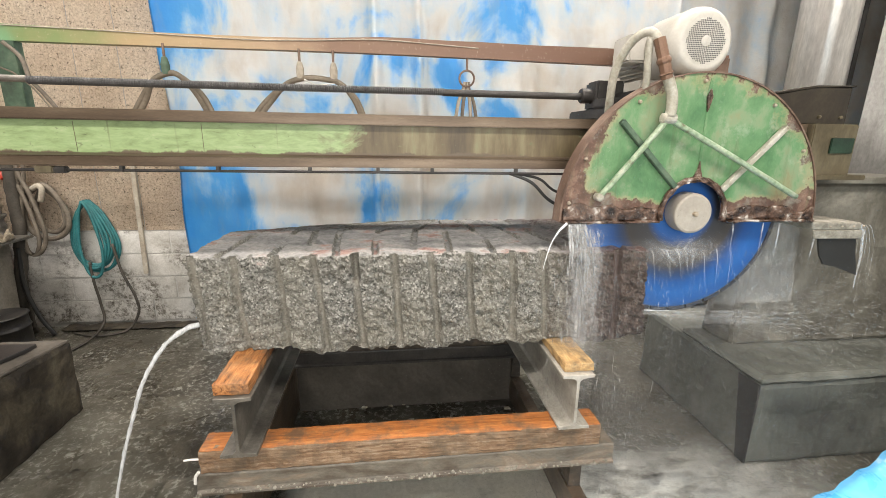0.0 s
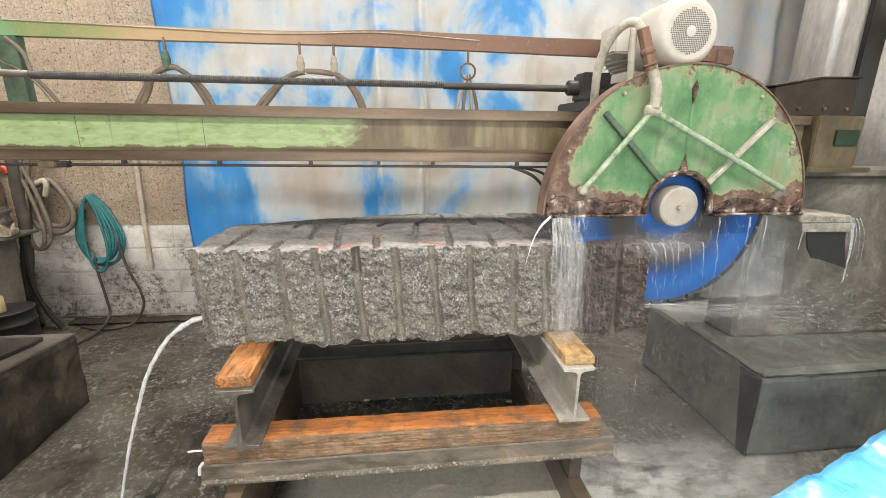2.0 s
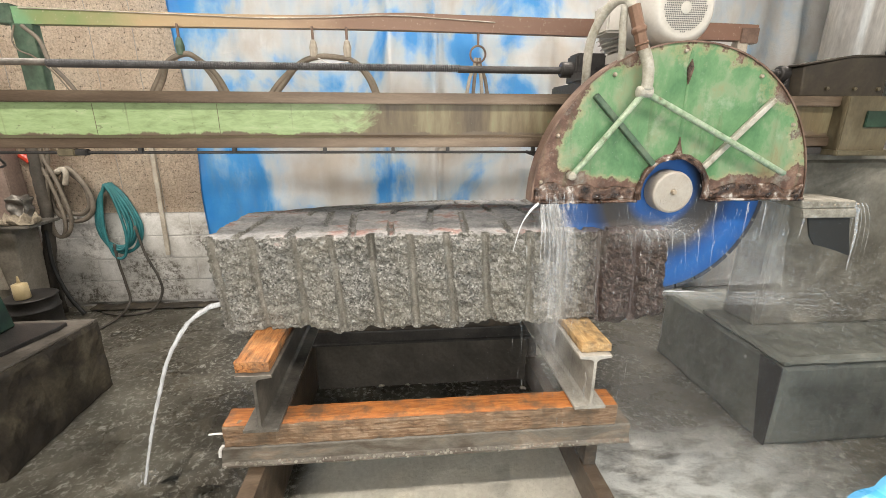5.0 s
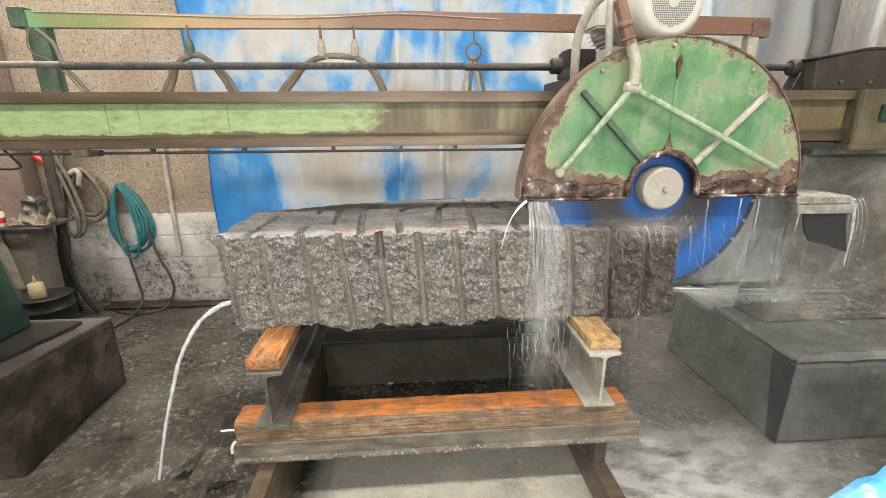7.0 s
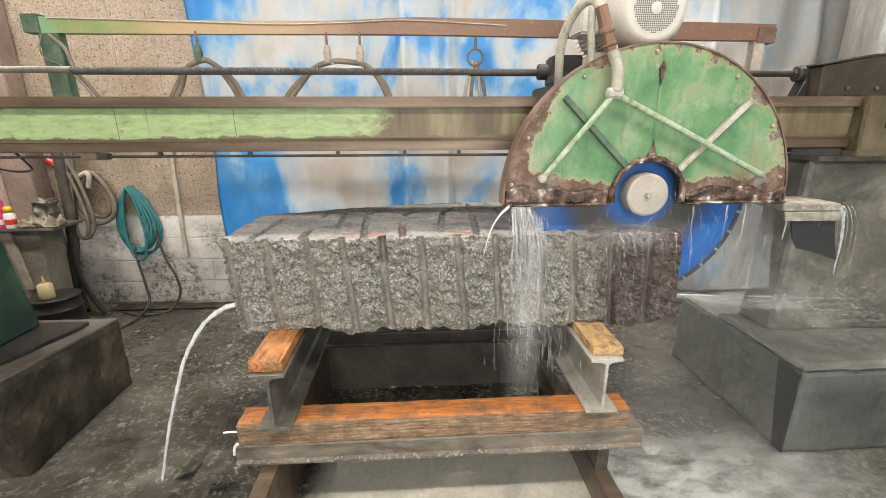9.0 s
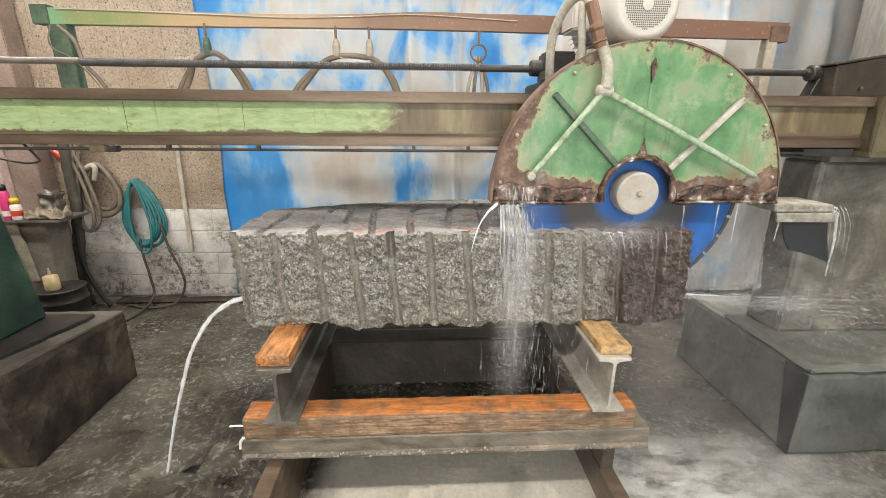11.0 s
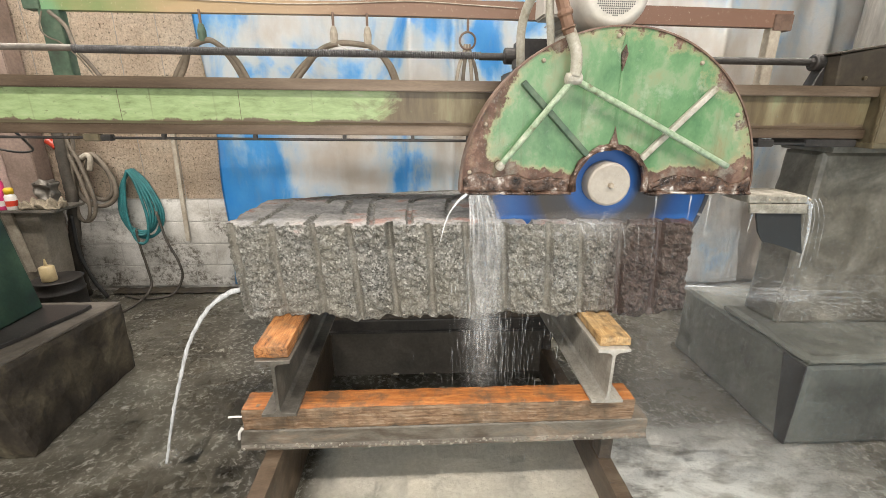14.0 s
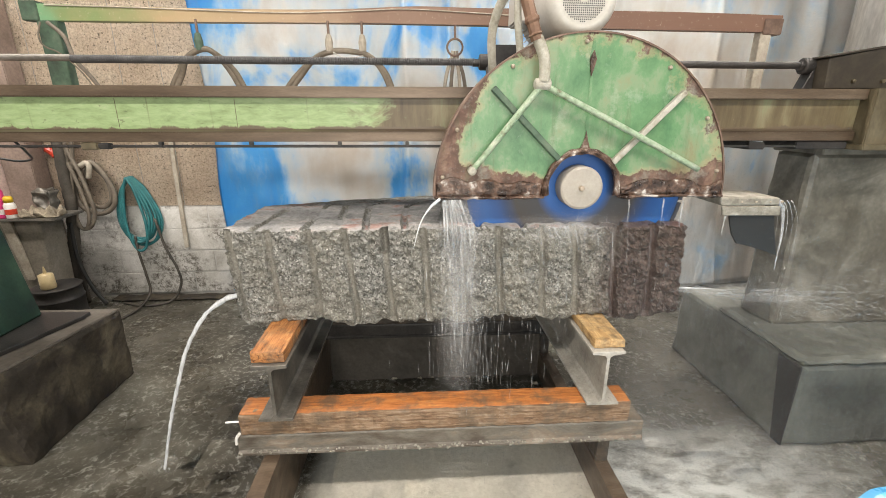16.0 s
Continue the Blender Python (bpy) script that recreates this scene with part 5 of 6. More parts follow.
# ---- the saw ----
def saw():
    """The travelling saw; its origin is the blade's hub."""
    s = thing("stone_saw", pose(2.017, 0, 1.334), "travelling stone saw with a rusty green half-round blade guard", "saw")
    R, z0 = 0.578, -0.033
    # front plate with an arch left free round the hub
    outer = [(R * 1.0 * math.cos(a), z0 + (R + 0.012) * math.sin(a)) for a in [math.pi * i / 64 for i in range(65)]]
    arch = [(0.137 * math.cos(a), 0.137 * math.sin(a)) for a in [math.pi + 0.24 - (math.pi + 0.48) * i / 28 for i in range(29)]]
    plate_bm = bmesh.new()
    prism(outer + [(-0.145, z0)] + arch + [(0.15, z0)], "y", 0.0, 0.006, 0, plate_bm)
    plate = part("guard_plate", plate_bm, M["guard"], s, "rusty green painted plate")
    for v in plate.data.vertices:
        v.co.z -= z0
    plate.location = (0, 0, z0)
    # the rim, a bent strip running back from the plate
    bm = bmesh.new()
    rows = []
    for i in range(65):
        a = math.pi * i / 64
        c, d = math.cos(a), math.sin(a)
        rows.append([bm.verts.new((r * c, y, z0 + (r + 0.012) * d)) for r, y in ((R + 0.003, -0.006), (R + 0.003, 0.07), (R - 0.003, 0.07), (R - 0.003, -0.006))])
    for a, b in zip(rows, rows[1:]):
        for k in range(4):
            bm.faces.new((a[k], b[k], b[(k + 1) % 4], a[(k + 1) % 4]))
    bm.faces.new(rows[0]), bm.faces.new(rows[-1][::-1])
    part("rim", bm, M["rust"], s, "rust-brown edge strip")
    for x0, x1 in ((-0.58, -0.145), (0.15, 0.58)):
        bm = rough_block((x0, x1), (-0.022, 0.012), (z0 - 0.008, z0 + 0.006), 0.012, lambda p, n: p + n * 0.004 * noise.noise(p * 40) + Vector((0, 0, 0.006 * noise.noise(p * 9))), 0.003)
        part("drip_lip", bm, M["crust"], s, "wet scale-crusted lower lip")
        bm = rough_block((x0 + 0.01, x1 - 0.01), (-0.008, 0.004), (z0 + 0.004, z0 + 0.06), 0.008, lambda p, n: Vector((p.x, p.y - 0.012 * abs(noise.fractal(p * 26, 1, 2, 3)), p.z + (0.05 * noise.noise(Vector((p.x * 9, 4, 0))) if p.z > z0 + 0.03 else 0))), 0.003)
        part("rust_crust", bm, M["crust"], s, "thick flaking rust along the lower edge", smooth=True)
    part("arch_collar", tube([(0.143 * math.cos(a), -0.008, 0.143 * math.sin(a)) for a in [math.pi + 0.2 - (math.pi + 0.4) * i / 30 for i in range(31)]], 0.012, n=8, wobble=0.5, smooth_path=False), M["crust"], s, "rusted collar round the hub")
    part("seam", prism([(-0.004, z0 + 0.57), (0.004, z0 + 0.57), (0.012, z0 + 0.5), (0.004, z0 + 0.46), (0.006, z0 + 0.24), (0.022, z0 + 0.175), (-0.02, z0 + 0.17), (-0.004, z0 + 0.24), (-0.004, z0 + 0.46), (-0.013, z0 + 0.5)], "y", -0.0025, 0.001, 0.0005), M["guard"], s, "painted welded seam")
    part("seam_scab", prism([(-0.013, z0 + 0.5), (0.0, z0 + 0.53), (0.012, z0 + 0.5), (0.003, z0 + 0.46), (-0.003, z0 + 0.44)], "y", -0.009, 0.0, 0.001), M["crust"], s)
    part("seam_scab", prism([(-0.024, z0 + 0.17), (0.024, z0 + 0.173), (0.007, z0 + 0.215), (0.0, z0 + 0.25), (-0.006, z0 + 0.215)], "y", -0.009, 0.0, 0.001), M["crust"], s)
    for a in (8, 27, 58, 87, 122, 148, 170):
        c = math.radians(180 - a)
        part("bolt", lathe([(0.002, -0.012), (0.006, -0.01), (0.008, -0.004), (0.008, 0.002)], ((R - 0.028) * math.cos(c), 0, z0 + (R - 0.02) * math.sin(c)), "y", 10), M["bolt"], s)
    # flat stays, then the water pipe in front of them
    for (xa, za), (xb, zb), mat in (((-0.362, 0.367), (-0.1, 0.112), "post_green"), ((0.358, 0.357), (0.112, 0.098), "pipe")):
        d = Vector((xb - xa, 0, zb - za)).normalized()
        w = Vector((-d.z, 0, d.x)) * 0.011
        quad = [(xa + w.x, za + w.z), (xb + w.x, zb + w.z), (xb - w.x, zb - w.z), (xa - w.x, za - w.z)]
        part("stay", prism(quad, "y", -0.022, 0.0, 0.003), M[mat], s, "flat stiffening bar")
    pipe = part("water_pipe", tube([(-0.335, 0.16, 0.40), (-0.355, 0.1, 0.56), (-0.33, 0.04, 0.66), (-0.29, -0.02, 0.685), (-0.255, -0.045, 0.62), (-0.235, -0.05, 0.56)], 0.0165), M["pipe"], s, "weathered pale water pipe", smooth=True)
    part("coupling", tube([(-0.268, -0.04, 0.66), (-0.24, -0.05, 0.57), (-0.222, -0.05, 0.52)], lambda u: 0.0215 + 0.0045 * (0.35 < u < 0.5 or 0.75 < u < 0.85), per=10), M["coupling"], pipe, "brown threaded coupling")
    part("drop_pipe", tube([(-0.222, -0.05, 0.53), (-0.195, -0.05, 0.47), (-0.188, -0.05, 0.42), (-0.19, -0.05, 0.385)], 0.02), M["pipe"], pipe, smooth=True)
    part("side_leg", tube([(-0.29, -0.02, 0.665), (-0.285, -0.01, 0.6), (-0.275, 0.0, 0.54), (-0.262, 0.02, 0.48)], 0.0135), M["pipe"], pipe, smooth=True)
    part("tee", lathe([(0.012, -0.03), (0.02, -0.025), (0.02, 0.025), (0.012, 0.03)], (-0.192, -0.045, 0.378), "x", 14), M["pipe"], pipe)
    part("branch", tube([(-0.192, -0.045, 0.378), (-0.31, -0.045, 0.23), (-0.43, -0.035, 0.078)], 0.0115), M["pipe_green"], pipe, "pale green branch pipe", smooth=True)
    part("branch", tube([(-0.192, -0.045, 0.378), (0.12, -0.045, 0.23), (0.443, -0.035, 0.074)], 0.0115), M["pipe_green"], pipe, "pale green branch pipe", smooth=True)
    part("branch_end", lathe([(0.008, -0.02), (0.016, -0.015), (0.016, 0.015), (0.008, 0.02)], (-0.435, -0.03, 0.072), "y", 12), M["pipe"], pipe)
    # motor with a perforated fan cowl
    mx, mz = -0.05, 0.668
    motor = part("motor_body", lathe([(0.09, 0.17), (0.104, 0.172), (0.104, 0.5), (0.09, 0.505), (0.07, 0.54), (0.05, 0.545)], (mx, 0, mz), "y", 40), M["cream"], s, "cream enamelled electric motor")
    for k in range(36):
        a = 2 * math.pi * k / 36
        c, d = math.cos(a), math.sin(a)
        quad = [(mx + r * c + t * d, mz + r * d - t * c) for r, t in ((0.1, 0.002), (0.124, 0.0015), (0.124, -0.0015), (0.1, -0.002))]
        part("fin", prism(quad, "y", 0.244, 0.49), M["cream"], motor)
    cowl = part("fan_cowl", lathe([(0.084, 0.006), (0.094, 0.002), (0.105, 0.005), (0.115, 0.014), (0.126, 0.03), (0.13, 0.05), (0.132, 0.24), (0.12, 0.244), (0.108, 0.024), (0.084, 0.02)], (mx, 0, mz), "y", 56), M["cream"], motor, "rounded cream fan cowl", smooth=True)
    part("grille_plate", lathe([(0.088, 0.004), (0.088, 0.014)], (mx, 0, mz), "y", 40), M["cream"], cowl)
    holes = bmesh.new()
    step = 0.0072
    for i in range(-12, 13):
        for j in range(-12, 13):
            r = math.hypot(i * step, j * step)
            if 0.02 < r < 0.08:
                lathe([(0.0026, 0.0022), (0.0026, 0.006)], (mx + i * step, 0, mz + j * step), "y", 6, holes)
    tagged(part("perforation", holes, M["grille"], cowl, "round air holes"), kind="stuff")
    part("boss", lathe([(0.006, -0.003), (0.012, -0.001), (0.02, 0.001), (0.02, 0.004)], (mx, 0, mz), "y", 20), M["cream"], cowl)
    part("terminal_box", box(mx - 0.2, mx - 0.115, 0.2, 0.34, mz - 0.05, mz + 0.06, 0.008), M["cream"], motor)
    part("motor_foot", box(mx - 0.13, mx + 0.13, 0.2, 0.44, mz - 0.165, mz - 0.118, 0.006), M["cream"], motor)
    # saddle on the girder, hidden for the most part by the guard
    sad = part("saddle", box(-0.34, 0.32, 0.165, 0.56, 0.384, 0.43, 0.006), M["dark_steel"], s, "dark oily saddle plate")
    part("screw_nut", box(-0.31, -0.17, 0.34, 0.46, 0.43, 0.56, 0.01), M["dark_steel"], sad)
    part("nut_flange", lathe([(0.03, -0.36), (0.034, -0.355), (0.034, -0.31)], (0, 0.4, 0.495), "x", 20), M["dark_steel"], sad)
    part("clamp_block", box(-0.345, -0.25, 0.165, 0.3, 0.43, 0.47, 0.006), M["dark_steel"], sad)
    part("motor_mount", box(-0.22, 0.12, 0.18, 0.46, 0.43, 0.503, 0.006), M["dark_steel"], sad)
    part("apron", box(-0.3, 0.3, 0.158, 0.196, 0.1, 0.43, 0.004), M["casing"], sad)
    part("spindle", lathe([(0.05, 0.07), (0.05, 0.19)], (0, 0, 0), "y", 20), M["dark_steel"], s)
    # splash tray and rubber flap trailing the guard
    tray = part("splash_tray", prism([(0.568, -0.04), (0.818, -0.044), (0.822, -0.074), (0.578, -0.074)], "y", -0.022, 0.16, 0.004), M["tray_crust"], s, "slurry-crusted splash tray")
    part("clamp_bar", prism([(0.581, -0.077), (0.824, -0.077), (0.83, -0.117), (0.588, -0.114)], "y", -0.026, -0.013, 0.003), M["tray_crust"], tray, "slurry-crusted clamp bar")
    part("rubber_flap", prism([(0.62, -0.09), (0.812, -0.09), (0.83, -0.17), (0.868, -0.292), (0.8, -0.268), (0.735, -0.248), (0.682, -0.236), (0.652, -0.195), (0.633, -0.14)], "y", -0.012, -0.004, 0.0), M["rubber"], tray, "black rubber flap")
    for x in (0.66, 0.72, 0.78, 0.83):
        part("rivet", lathe([(0.003, -0.003), (0.005, 0.0), (0.005, 0.004)], (x, -0.022, -0.06), "y", 8), M["bolt"], tray)
    # blade
    blade = new("blade")
    blade.parent = s
    bm = bmesh.new()
    tagged(blade, "large blue diamond saw blade")
    B = 0.462

    def disc(r0, r1, half):
        own, n = bmesh.new(), 96
        rings = [[own.verts.new((r * math.cos(2 * math.pi * i / n), y, r * math.sin(2 * math.pi * i / n))) for i in range(n)] for r, y in ((r0, -half), (r1, -half), (r1, half), (r0, half))]
        for p, q in zip(rings, rings[1:] + rings[:1]):
            for i in range(n):
                own.faces.new((p[i], p[(i + 1) % n], q[(i + 1) % n], q[i]))
        return own

    for name, r0, r1, mat, lab in (("blade_centre", 0.02, 0.145, "blade", "blue painted centre"), ("blade_body", 0.145, 0.28, "blade", "worn brown steel band"), ("blade_ring", 0.28, 0.446, "blade", "blue painted outer ring")):
        part(name, disc(r0, r1, 0.003), M[mat], blade, lab).location = (0, 0.06, 0)
    for k in range(32):
        a0, a1 = 2 * math.pi * k / 32 + 0.012, 2 * math.pi * (k + 1) / 32 - 0.012
        seg = [(r * math.cos(a), r * math.sin(a)) for r, a in ((0.447, a0), (B, a0), (B, (a0 + a1) / 2), (B, a1), (0.447, a1), (0.447, (a0 + a1) / 2))]
        part("segment", prism(seg, "y", 0.055, 0.065), M["blade_rim"], blade)
    fl = part("hub_flange", lathe([(0.075, -0.018), (0.083, -0.014), (0.085, -0.006), (0.085, 0.052), (0.03, 0.056)], (0, 0, 0), "y", 44), M["flange_cream"], blade, "cream clamping flange")
    part("hub_nut", lathe([(0.008, -0.034), (0.0115, -0.03), (0.0115, -0.018)], (0.004, 0, 0.0), "y", 6), M["bolt"], fl)
    return s, blade


# ---- water ----
def sheet_of_drops(count, xr, yr, zr, length, radius, seed, lean=0.0):
    """Many slender falling drops in one mesh."""
    rnd = random.Random(seed)
    verts, faces = [], []
    for _ in range(count):
        x, y, z = rnd.uniform(*xr), rnd.uniform(*yr), rnd.uniform(*zr)
        x = (xr[0] + xr[1]) / 2 + rnd.gauss(0, 0.28) * (xr[1] - xr[0])
        ln, r = length * rnd.uniform(0.3, 1.4), radius * rnd.uniform(0.4, 1.3)
        b = len(verts)
        verts += [(x + lean * ln, y, z + ln / 2), (x + r, y, z), (x - r * 0.5, y + r * 0.87, z), (x - r * 0.5, y - r * 0.87, z), (x - lean * ln, y, z - ln / 2)]
        faces += [(b, b + 1, b + 2), (b, b + 2, b + 3), (b, b + 3, b + 1), (b + 4, b + 2, b + 1), (b + 4, b + 3, b + 2), (b + 4, b + 1, b + 3)]
    me = bpy.data.meshes.new("drops")
    me.from_pydata(verts, [], faces)
    return me


def drops(name, me, mat, parent, label=""):
    me.materials.append(mat)
    ob = new(name, me)
    ob.parent = parent
    return tagged(ob, label, kind="stuff")


def fine_mist(count, centre, spread, size, seed):
    """Tiny droplets, thickest about a centre, in one mesh."""
    rnd = np.random.default_rng(seed)
    p = rnd.normal(size=(count, 3)) * np.array(spread) + np.array(centre)
    p[:, 2] = np.abs(p[:, 2] - 0.01) + 0.01
    r = size * rnd.uniform(0.5, 1.2, (count, 1, 1))
    tet = np.array(((1, 0, -0.7), (-1, 0, -0.7), (0, 1, 0.7), (0, -1, 0.7)))
    verts = (p[:, None, :] + tet[None] * r).reshape(-1, 3)
    base = np.arange(count)[:, None, None] * 4
    faces = (base + np.array(((0, 1, 2), (0, 3, 1), (0, 2, 3), (1, 3, 2)))[None]).reshape(-1, 3)
    me = bpy.data.meshes.new("mist")
    me.from_pydata(verts.tolist(), [], faces.tolist())
    return me


def veil(widths, z0, z1, y0, y1, seed):
    """A thin uneven sheet of water with a ragged lower edge; widths gives its two sides from top to bottom."""
    bm = bmesh.new()
    n, m = 36, 30
    rnd = random.Random(seed)
    reach = [rnd.uniform(0.35, 1.0) * (0.55 + 0.45 * math.sin(math.pi * (k + 0.5) / (m + 1))) for k in range(m + 1)]
    grid = []
    for j in range(n + 1):
        u = j / n * (len(widths) - 1)
        i = min(int(u), len(widths) - 2)
        a = widths[i][0] + (widths[i + 1][0] - widths[i][0]) * (u - i)
        b = widths[i][1] + (widths[i + 1][1] - widths[i][1]) * (u - i)
        row = []
        for k in range(m + 1):
            z = z0 + (z1 - z0) * j / n * reach[k]
            row.append(bm.verts.new((a + (b - a) * k / m + 0.004 * noise.noise(Vector((seed + k, z * 9, 0))), y0 + (y1 - y0) * j / n + 0.006 * noise.noise(Vector((k * 0.9, z * 6, seed))), z)))
        grid.append(row)
    for p, q in zip(grid, grid[1:]):
        for k in range(m):
            bm.faces.new((p[k], p[k + 1], q[k + 1], q[k]))
    bmesh.ops.solidify(bm, geom=bm.faces[:], thickness=0.002)
    return bm


def thrown_sheet():
    """A curved sheet hanging from the guard's rear edge and drawn in towards the cut."""
    own = bmesh.new()
    n, m = 24, 18
    grid = []
    for j in range(n + 1):
        u = j / n
        a = 0.44 - 0.15 * math.sin(u * 1.9)
        b = 0.64 + 0.10 * u
        grid.append([own.verts.new((a + (b - a) * k / m, 0.1 + 0.05 * u + 0.012 * noise.noise(Vector((k * 0.4, j * 0.25, 2))), -0.05 - 0.43 * u)) for k in range(m + 1)])
    for p, q in zip(grid, grid[1:]):
        for k in range(m):
            own.faces.new((p[k], p[k + 1], q[k + 1], q[k]))
    bmesh.ops.solidify(own, geom=own.faces[:], thickness=0.002)
    return own


def water():
    """Water that runs off the guard and travels with the saw."""
    w = thing("falling_water", pose(2.017, 0, 1.334), "white cooling water pouring off the guard over the stone", "water")
    part("thin_jet", tube([(-0.555, -0.025, -0.035), (-0.6, -0.045, -0.07), (-0.635, -0.06, -0.13), (-0.66, -0.07, -0.22)], lambda u: 0.0045 * (1.2 - u), wobble=0.6), M["jet"], w, smooth=True)
    falls = []
    for k, x in enumerate((-0.54, -0.533, -0.52, -0.51, -0.5, -0.493, -0.48)):
        part("stream", tube([(x, -0.02, -0.04), (x + 0.003 * k, -0.03, -0.09), (x + 0.006 * k, -0.045, -0.15), (x + 0.008 * k, -0.05, -0.26 - 0.03 * (k % 3))], lambda u: 0.0062 * (1.1 - u), wobble=0.9, n=8), M["froth"], w, smooth=True)
    part("curtain", veil([(-0.545, -0.475), (-0.545, -0.445), (-0.54, -0.43), (-0.53, -0.42), (-0.525, -0.425)], -0.04, -0.53, -0.035, -0.05, 1), M["veil"], w, "clear sheet of falling water", smooth=True)
    part("curtain", veil([(-0.53, -0.46), (-0.535, -0.43), (-0.53, -0.41), (-0.52, -0.42)], -0.05, -0.75, -0.06, -0.09, 2), M["veil"], w, "clear sheet of falling water", smooth=True)
    part("veil", thrown_sheet(), M["milk"], w, "milky sheet of water thrown off behind the blade", smooth=True)
    for k in range(7):
        x = -0.16 + 0.06 * k + random.uniform(-0.01, 0.01)
        drift = random.uniform(0.0, 0.05)
        part("trickle", tube([(x, -0.012, -0.155), (x + drift * 0.4, -0.016, -0.2), (x + drift, -0.016, -0.26 - random.uniform(0, 0.12))], lambda u: 0.0026 * (1.1 - u), wobble=0.9, n=6), M["water"], w, smooth=True)
    for k in range(16):
        an = -0.25 - 1.1 * random.random() + (1.9 if k % 4 == 0 else 0.0)
        ln, x = random.uniform(0.04, 0.13), -0.13 + 0.16 * random.random()
        part("splash", tube([(x, -0.02, -0.15), (x + 0.5 * ln * math.cos(an), -0.03, -0.15 + 0.5 * ln * math.sin(an) + 0.008), (x + ln * math.cos(an), -0.034, -0.15 + ln * math.sin(an))], lambda u: 0.002 * (1.1 - u), wobble=0.9, n=6), M["water"], w, smooth=True)
    spec = [((-0.56, -0.42), (-0.09, -0.03), (-0.55, -0.06), 420, 0.05, 0.0016), ((-0.56, -0.3), (-0.1, -0.03), (-0.75, -0.2), 220, 0.09, 0.0008), ((-0.3, 0.15), (-0.06, -0.02), (-0.6, -0.12), 150, 0.04, 0.0012),
            ((0.1, 0.56), (-0.02, 0.05), (-0.5, -0.05), 110, 0.04, 0.0012), ((0.6, 0.95), (-0.03, 0.2), (-0.65, -0.08), 70, 0.035, 0.0012), ((-0.6, -0.2), (-0.25, -0.03), (-1.15, -0.5), 130, 0.09, 0.0008), ((0.0, 0.9), (-0.15, 0.3), (-1.1, -0.3), 180, 0.035, 0.0011)]
    for k, (xr, yr, zr, n, ln, r) in enumerate(spec):
        falls.append((drops("drop_shower", sheet_of_drops(n, xr, yr, zr, ln, r, 40 + k), M["water"], w, "falling water drops"), k))
    part("tray_fall", tube([(0.83, 0.0, -0.06), (0.86, 0.0, -0.1), (0.88, 0.0, -0.2), (0.885, 0.0, -0.36)], lambda u: 0.009 * (1.2 - u), wobble=0.9, n=8), M["froth"], w, smooth=True)
    for k in range(5):
        x = 0.815 + 0.018 * k
        part("tray_fall", tube([(x, 0.0, -0.06), (x + 0.02, 0.0, -0.085), (x + 0.035 + 0.004 * k, 0.0, -0.16), (x + 0.042 + 0.006 * k, 0.0, -0.28 - 0.06 * (k % 3))], lambda u: 0.0017 * (1.2 - u), wobble=0.9, n=6), M["water"], w, smooth=True)
    part("tray_fall", tube([(0.62, 0.0, -0.08), (0.618, 0.0, -0.13), (0.615, 0.0, -0.2)], lambda u: 0.004 * (1.3 - u), wobble=0.9, n=8), M["water"], w, smooth=True)
    for x in (0.2, 0.34, 0.42):
        part("drip", tube([(x, -0.01, -0.045), (x + 0.002, -0.01, -0.1), (x + 0.004, -0.01, -0.2)], lambda u: 0.0035 * (1.3 - u), wobble=0.9, n=6), M["water"], w, smooth=True)
    for name, n, c, sp, seed in (("curtain_mist", 32000, (-0.485, -0.09, 0.88), (0.042, 0.03, 0.26), 3), ("splash_mist", 11000, (-0.06, -0.035, 1.175), (0.11, 0.025, 0.03), 4), ("tray_mist", 26000, (0.7, 0.24, 0.9), (0.16, 0.05, 0.14), 6)):
        ob = drops(name, fine_mist(n, c, sp, 0.0011, seed), M["mist"], w, "fine white mist round the falling water")
        ob.location = (0, 0, -1.334)
    return w, falls


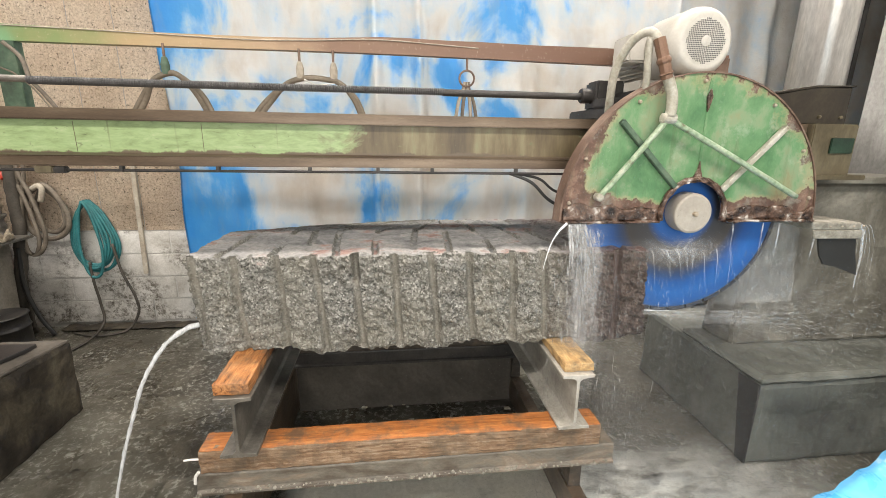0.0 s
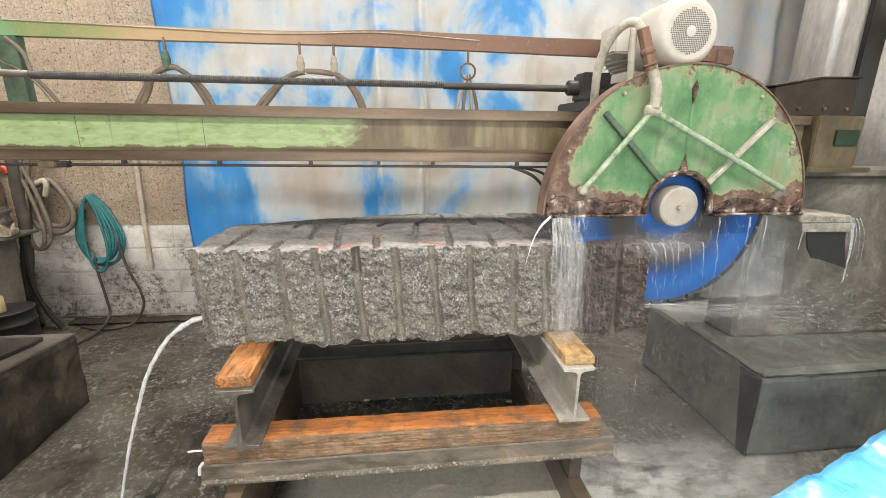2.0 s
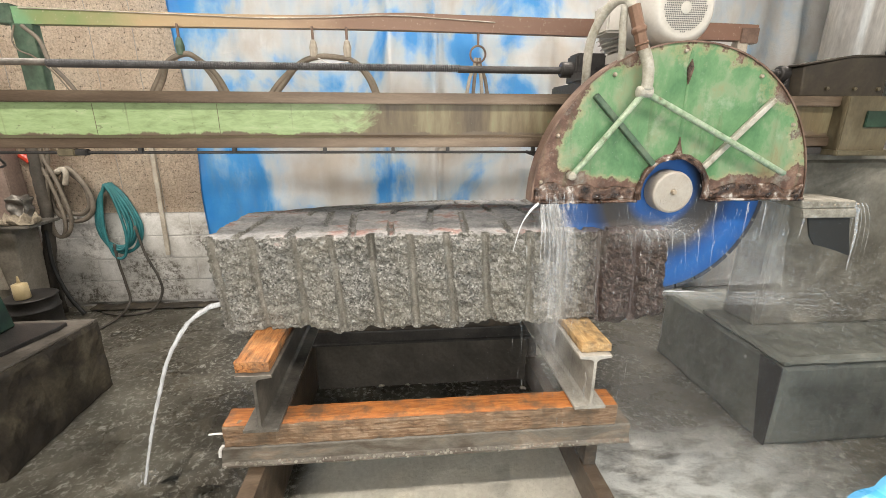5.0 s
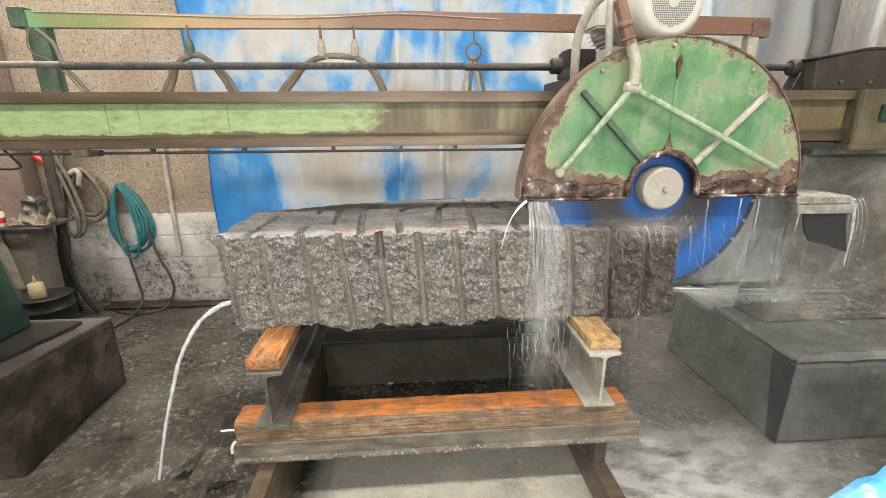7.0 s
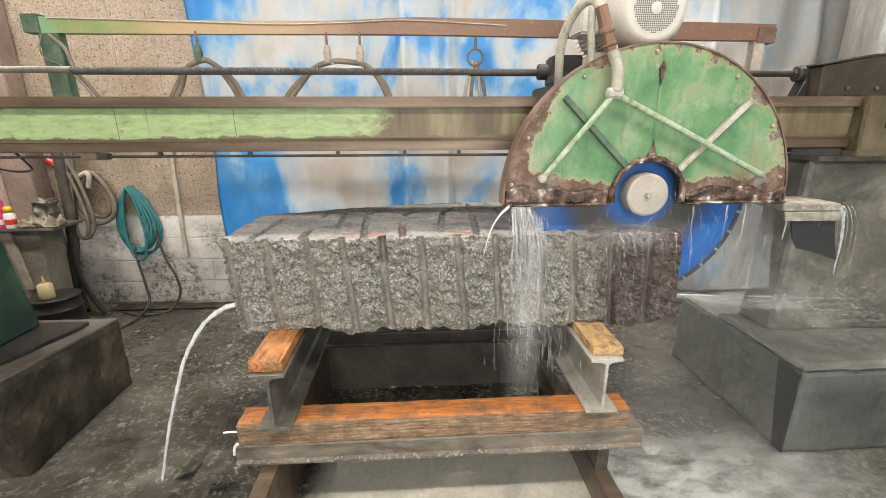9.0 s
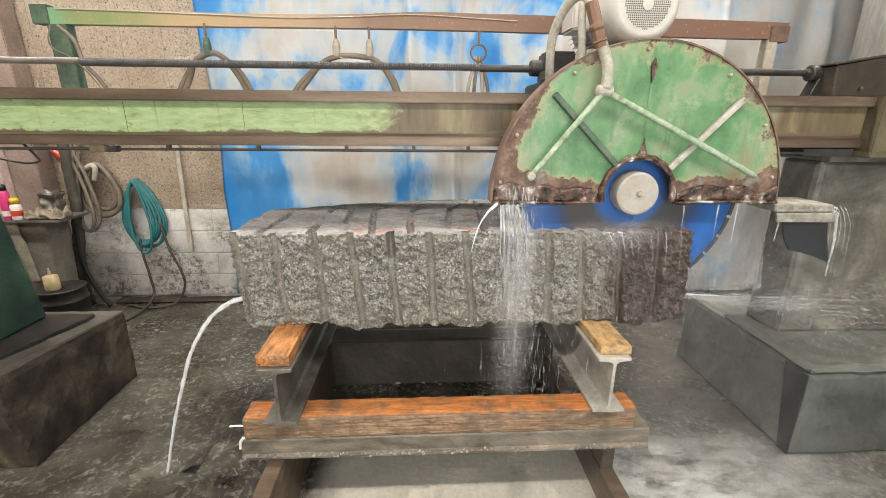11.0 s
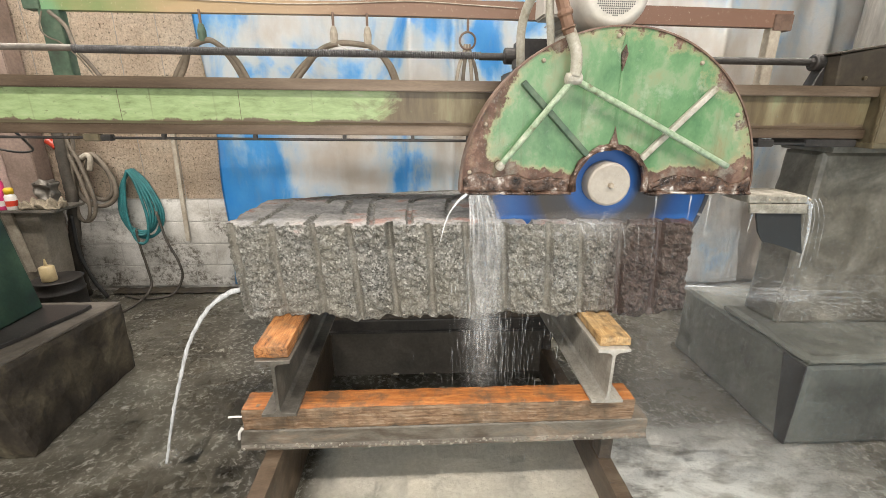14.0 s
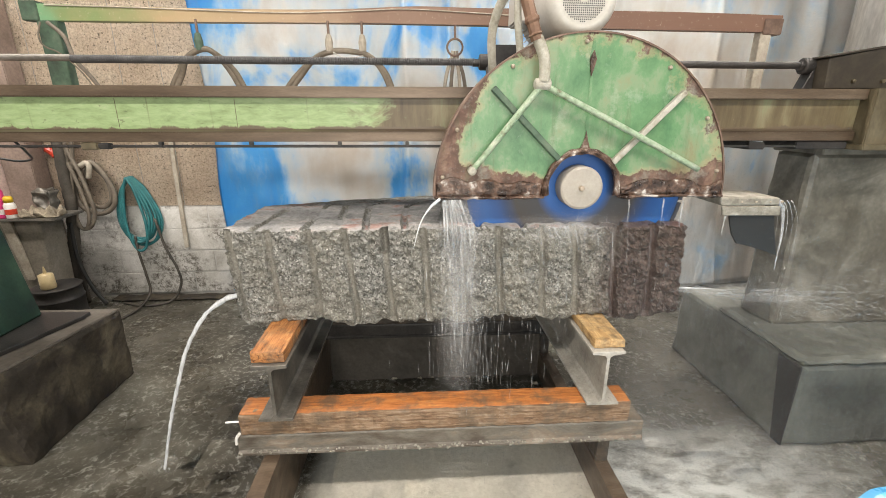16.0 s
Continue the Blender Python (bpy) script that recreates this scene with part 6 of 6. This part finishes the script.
def jets():
    """Water leaving the saw cut at both ends of the stone."""
    a = thing("arc_of_water", pose(0, 0.05, 0), "thin white arc of water running from the cut to the floor", "water")
    part("arc", tube([(0.025, 0, 0.89), (-0.04, 0, 0.878), (-0.095, 0, 0.85), (-0.152, 0, 0.803), (-0.212, 0, 0.722), (-0.268, 0, 0.622), (-0.318, 0.0, 0.489), (-0.375, 0.0, 0.327), (-0.422, 0.0, 0.173), (-0.47, 0.0, 0.0)], lambda u: 0.0105 - 0.0045 * u, per=12, wobble=0.45), M["jet"], a, smooth=True)
    drops("splash", sheet_of_drops(120, (-0.55, -0.4), (-0.03, 0.06), (0.0, 0.03), 0.014, 0.002, 71), M["water"], a, "small splash on the floor")
    b = thing("spray_jet", pose(1.85, 0.06, 0.875), "fan of white spray thrown out of the cut by the blade", "water")
    part("core", tube([(-0.01, 0, 0.0), (0.1, 0, -0.004), (0.22, 0, -0.012)], lambda u: 0.006 * (1.1 - u), wobble=0.3), M["jet"], b, smooth=True)
    rnd = random.Random(5)
    verts, faces = [], []
    for _ in range(2600):
        d = rnd.random() ** 0.7 * 1.5
        an = rnd.gauss(-0.06, 0.1) - 0.12 * d * rnd.random()
        y = rnd.gauss(0, 0.06) * d
        p = Vector((d * math.cos(an), y, d * math.sin(an)))
        ln, r = rnd.uniform(0.01, 0.05), rnd.uniform(0.0004, 0.001)
        q = p + Vector((math.cos(an - 0.15), 0, math.sin(an - 0.15))) * ln
        i = len(verts)
        mid = (p + q) / 2
        verts += [tuple(p), tuple(mid + Vector((0, r, r))), tuple(mid + Vector((0, -r, r))), tuple(mid + Vector((0, 0, -r))), tuple(q)]
        faces += [(i, i + 1, i + 2), (i, i + 2, i + 3), (i, i + 3, i + 1), (i + 4, i + 2, i + 1), (i + 4, i + 3, i + 2), (i + 4, i + 1, i + 3)]
    me = bpy.data.meshes.new("spray")
    me.from_pydata(verts, [], faces)
    drops("spray", me, M["mist"], b, "flying spray drops")
    fan = bmesh.new()
    rows = [[fan.verts.new((d, 0.02 * noise.noise(Vector((d * 6, k, 1))), -0.01 - d * (0.01 + 0.1 * k / 10))) for k in range(11)] for d in [0.02 + 0.9 * i / 30 for i in range(31)]]
    for i, row in enumerate(rows):
        for k, v in enumerate(row):
            v.co.x *= 0.45 + 0.55 * abs(math.sin(k * 2.3 + 0.6))
    for p, q in zip(rows, rows[1:]):
        for k in range(10):
            fan.faces.new((p[k], p[k + 1], q[k + 1], q[k]))
    bmesh.ops.solidify(fan, geom=fan.faces[:], thickness=0.002)
    part("fan", fan, M["veil"], b, "thin fan of thrown water", smooth=True)
    m = thing("spray_mist", pose(0, 0, 0), "drifting white water mist over the wet floor", "mist", kind="stuff")
    for n, c, sp, seed in ((76000, (2.3, 0.05, 0.7), (0.4, 0.12, 0.26), 11), (95000, (1.95, -0.1, 0.12), (0.36, 0.22, 0.22), 12), (34000, (1.68, -0.1, 0.5), (0.14, 0.1, 0.35), 13), (36000, (2.62, -0.22, 0.28), (0.34, 0.12, 0.24), 14)):
        drops("mist", fine_mist(n, c, sp, 0.001, seed), M["mist"], m)
    return b


def motions():
    at = [(0.0, 2.017), (4.0, 1.868), (7.0, 1.747), (9.0, 1.669), (11.5, 1.566), (13.0, 1.507), (14.5, 1.449), (16.0, 1.389)]
    walk(saw_ob, [(t, pose(x, 0, 1.334)) for t, x in at])
    walk(water_ob, [(t, pose(x, 0, 1.334)) for t, x in at])
    # the blade turns steadily
    walk(blade_ob, [(i * 0.1, pose(0, 0, 0, 0, 62 * i, 0)) for i in range(161)])
    walk(ring_ob, [(t, pose(x, 0.6, 2.0)) for t, x in ((0.0, 1.145), (4.0, 1.138), (7.0, 1.066), (9.0, 1.051), (11.5, 1.01), (12.5, 0.993), (14.5, 0.959), (16.0, 0.937))])
    # the loose tarpaulin is drawn to and fro by the draught
    drift = ((0, 0.0), (0.5, -0.028), (1, -0.058), (1.5, -0.004), (2, 0.042), (2.5, -0.012), (3, -0.108), (3.5, -0.08), (4.2, -0.056), (6.3, -0.034), (7, -0.012), (8, -0.054), (9, -0.105), (11.5, -0.1), (13, -0.11), (15, -0.085), (16, -0.038))
    walk(cover_ob, [(t, pose(0, y, 0)) for t, y in drift])
    # each shower of drops falls, and starts again from the top
    for ob, k in showers:
        rows, t = [(0.0, pose(0, 0, -0.02 * k))], 0.13 + 0.037 * k
        while t < 15.5:
            rows += [(t, pose(0, 0, 0.1)), (t + 0.4, pose(0, 0, -0.13))]
            t += 0.434
        walk(ob, rows + [(16.0, pose(0, 0, -0.05))])


shop()
tarp()
stone()
stack()
chips()
girder()
screw()
ring_ob = rail()
piers()
corner_clutter()
cover_ob = cover()
saw_ob, blade_ob = saw()
water_ob, showers = water()
jets()
wall_pieces()
motions()
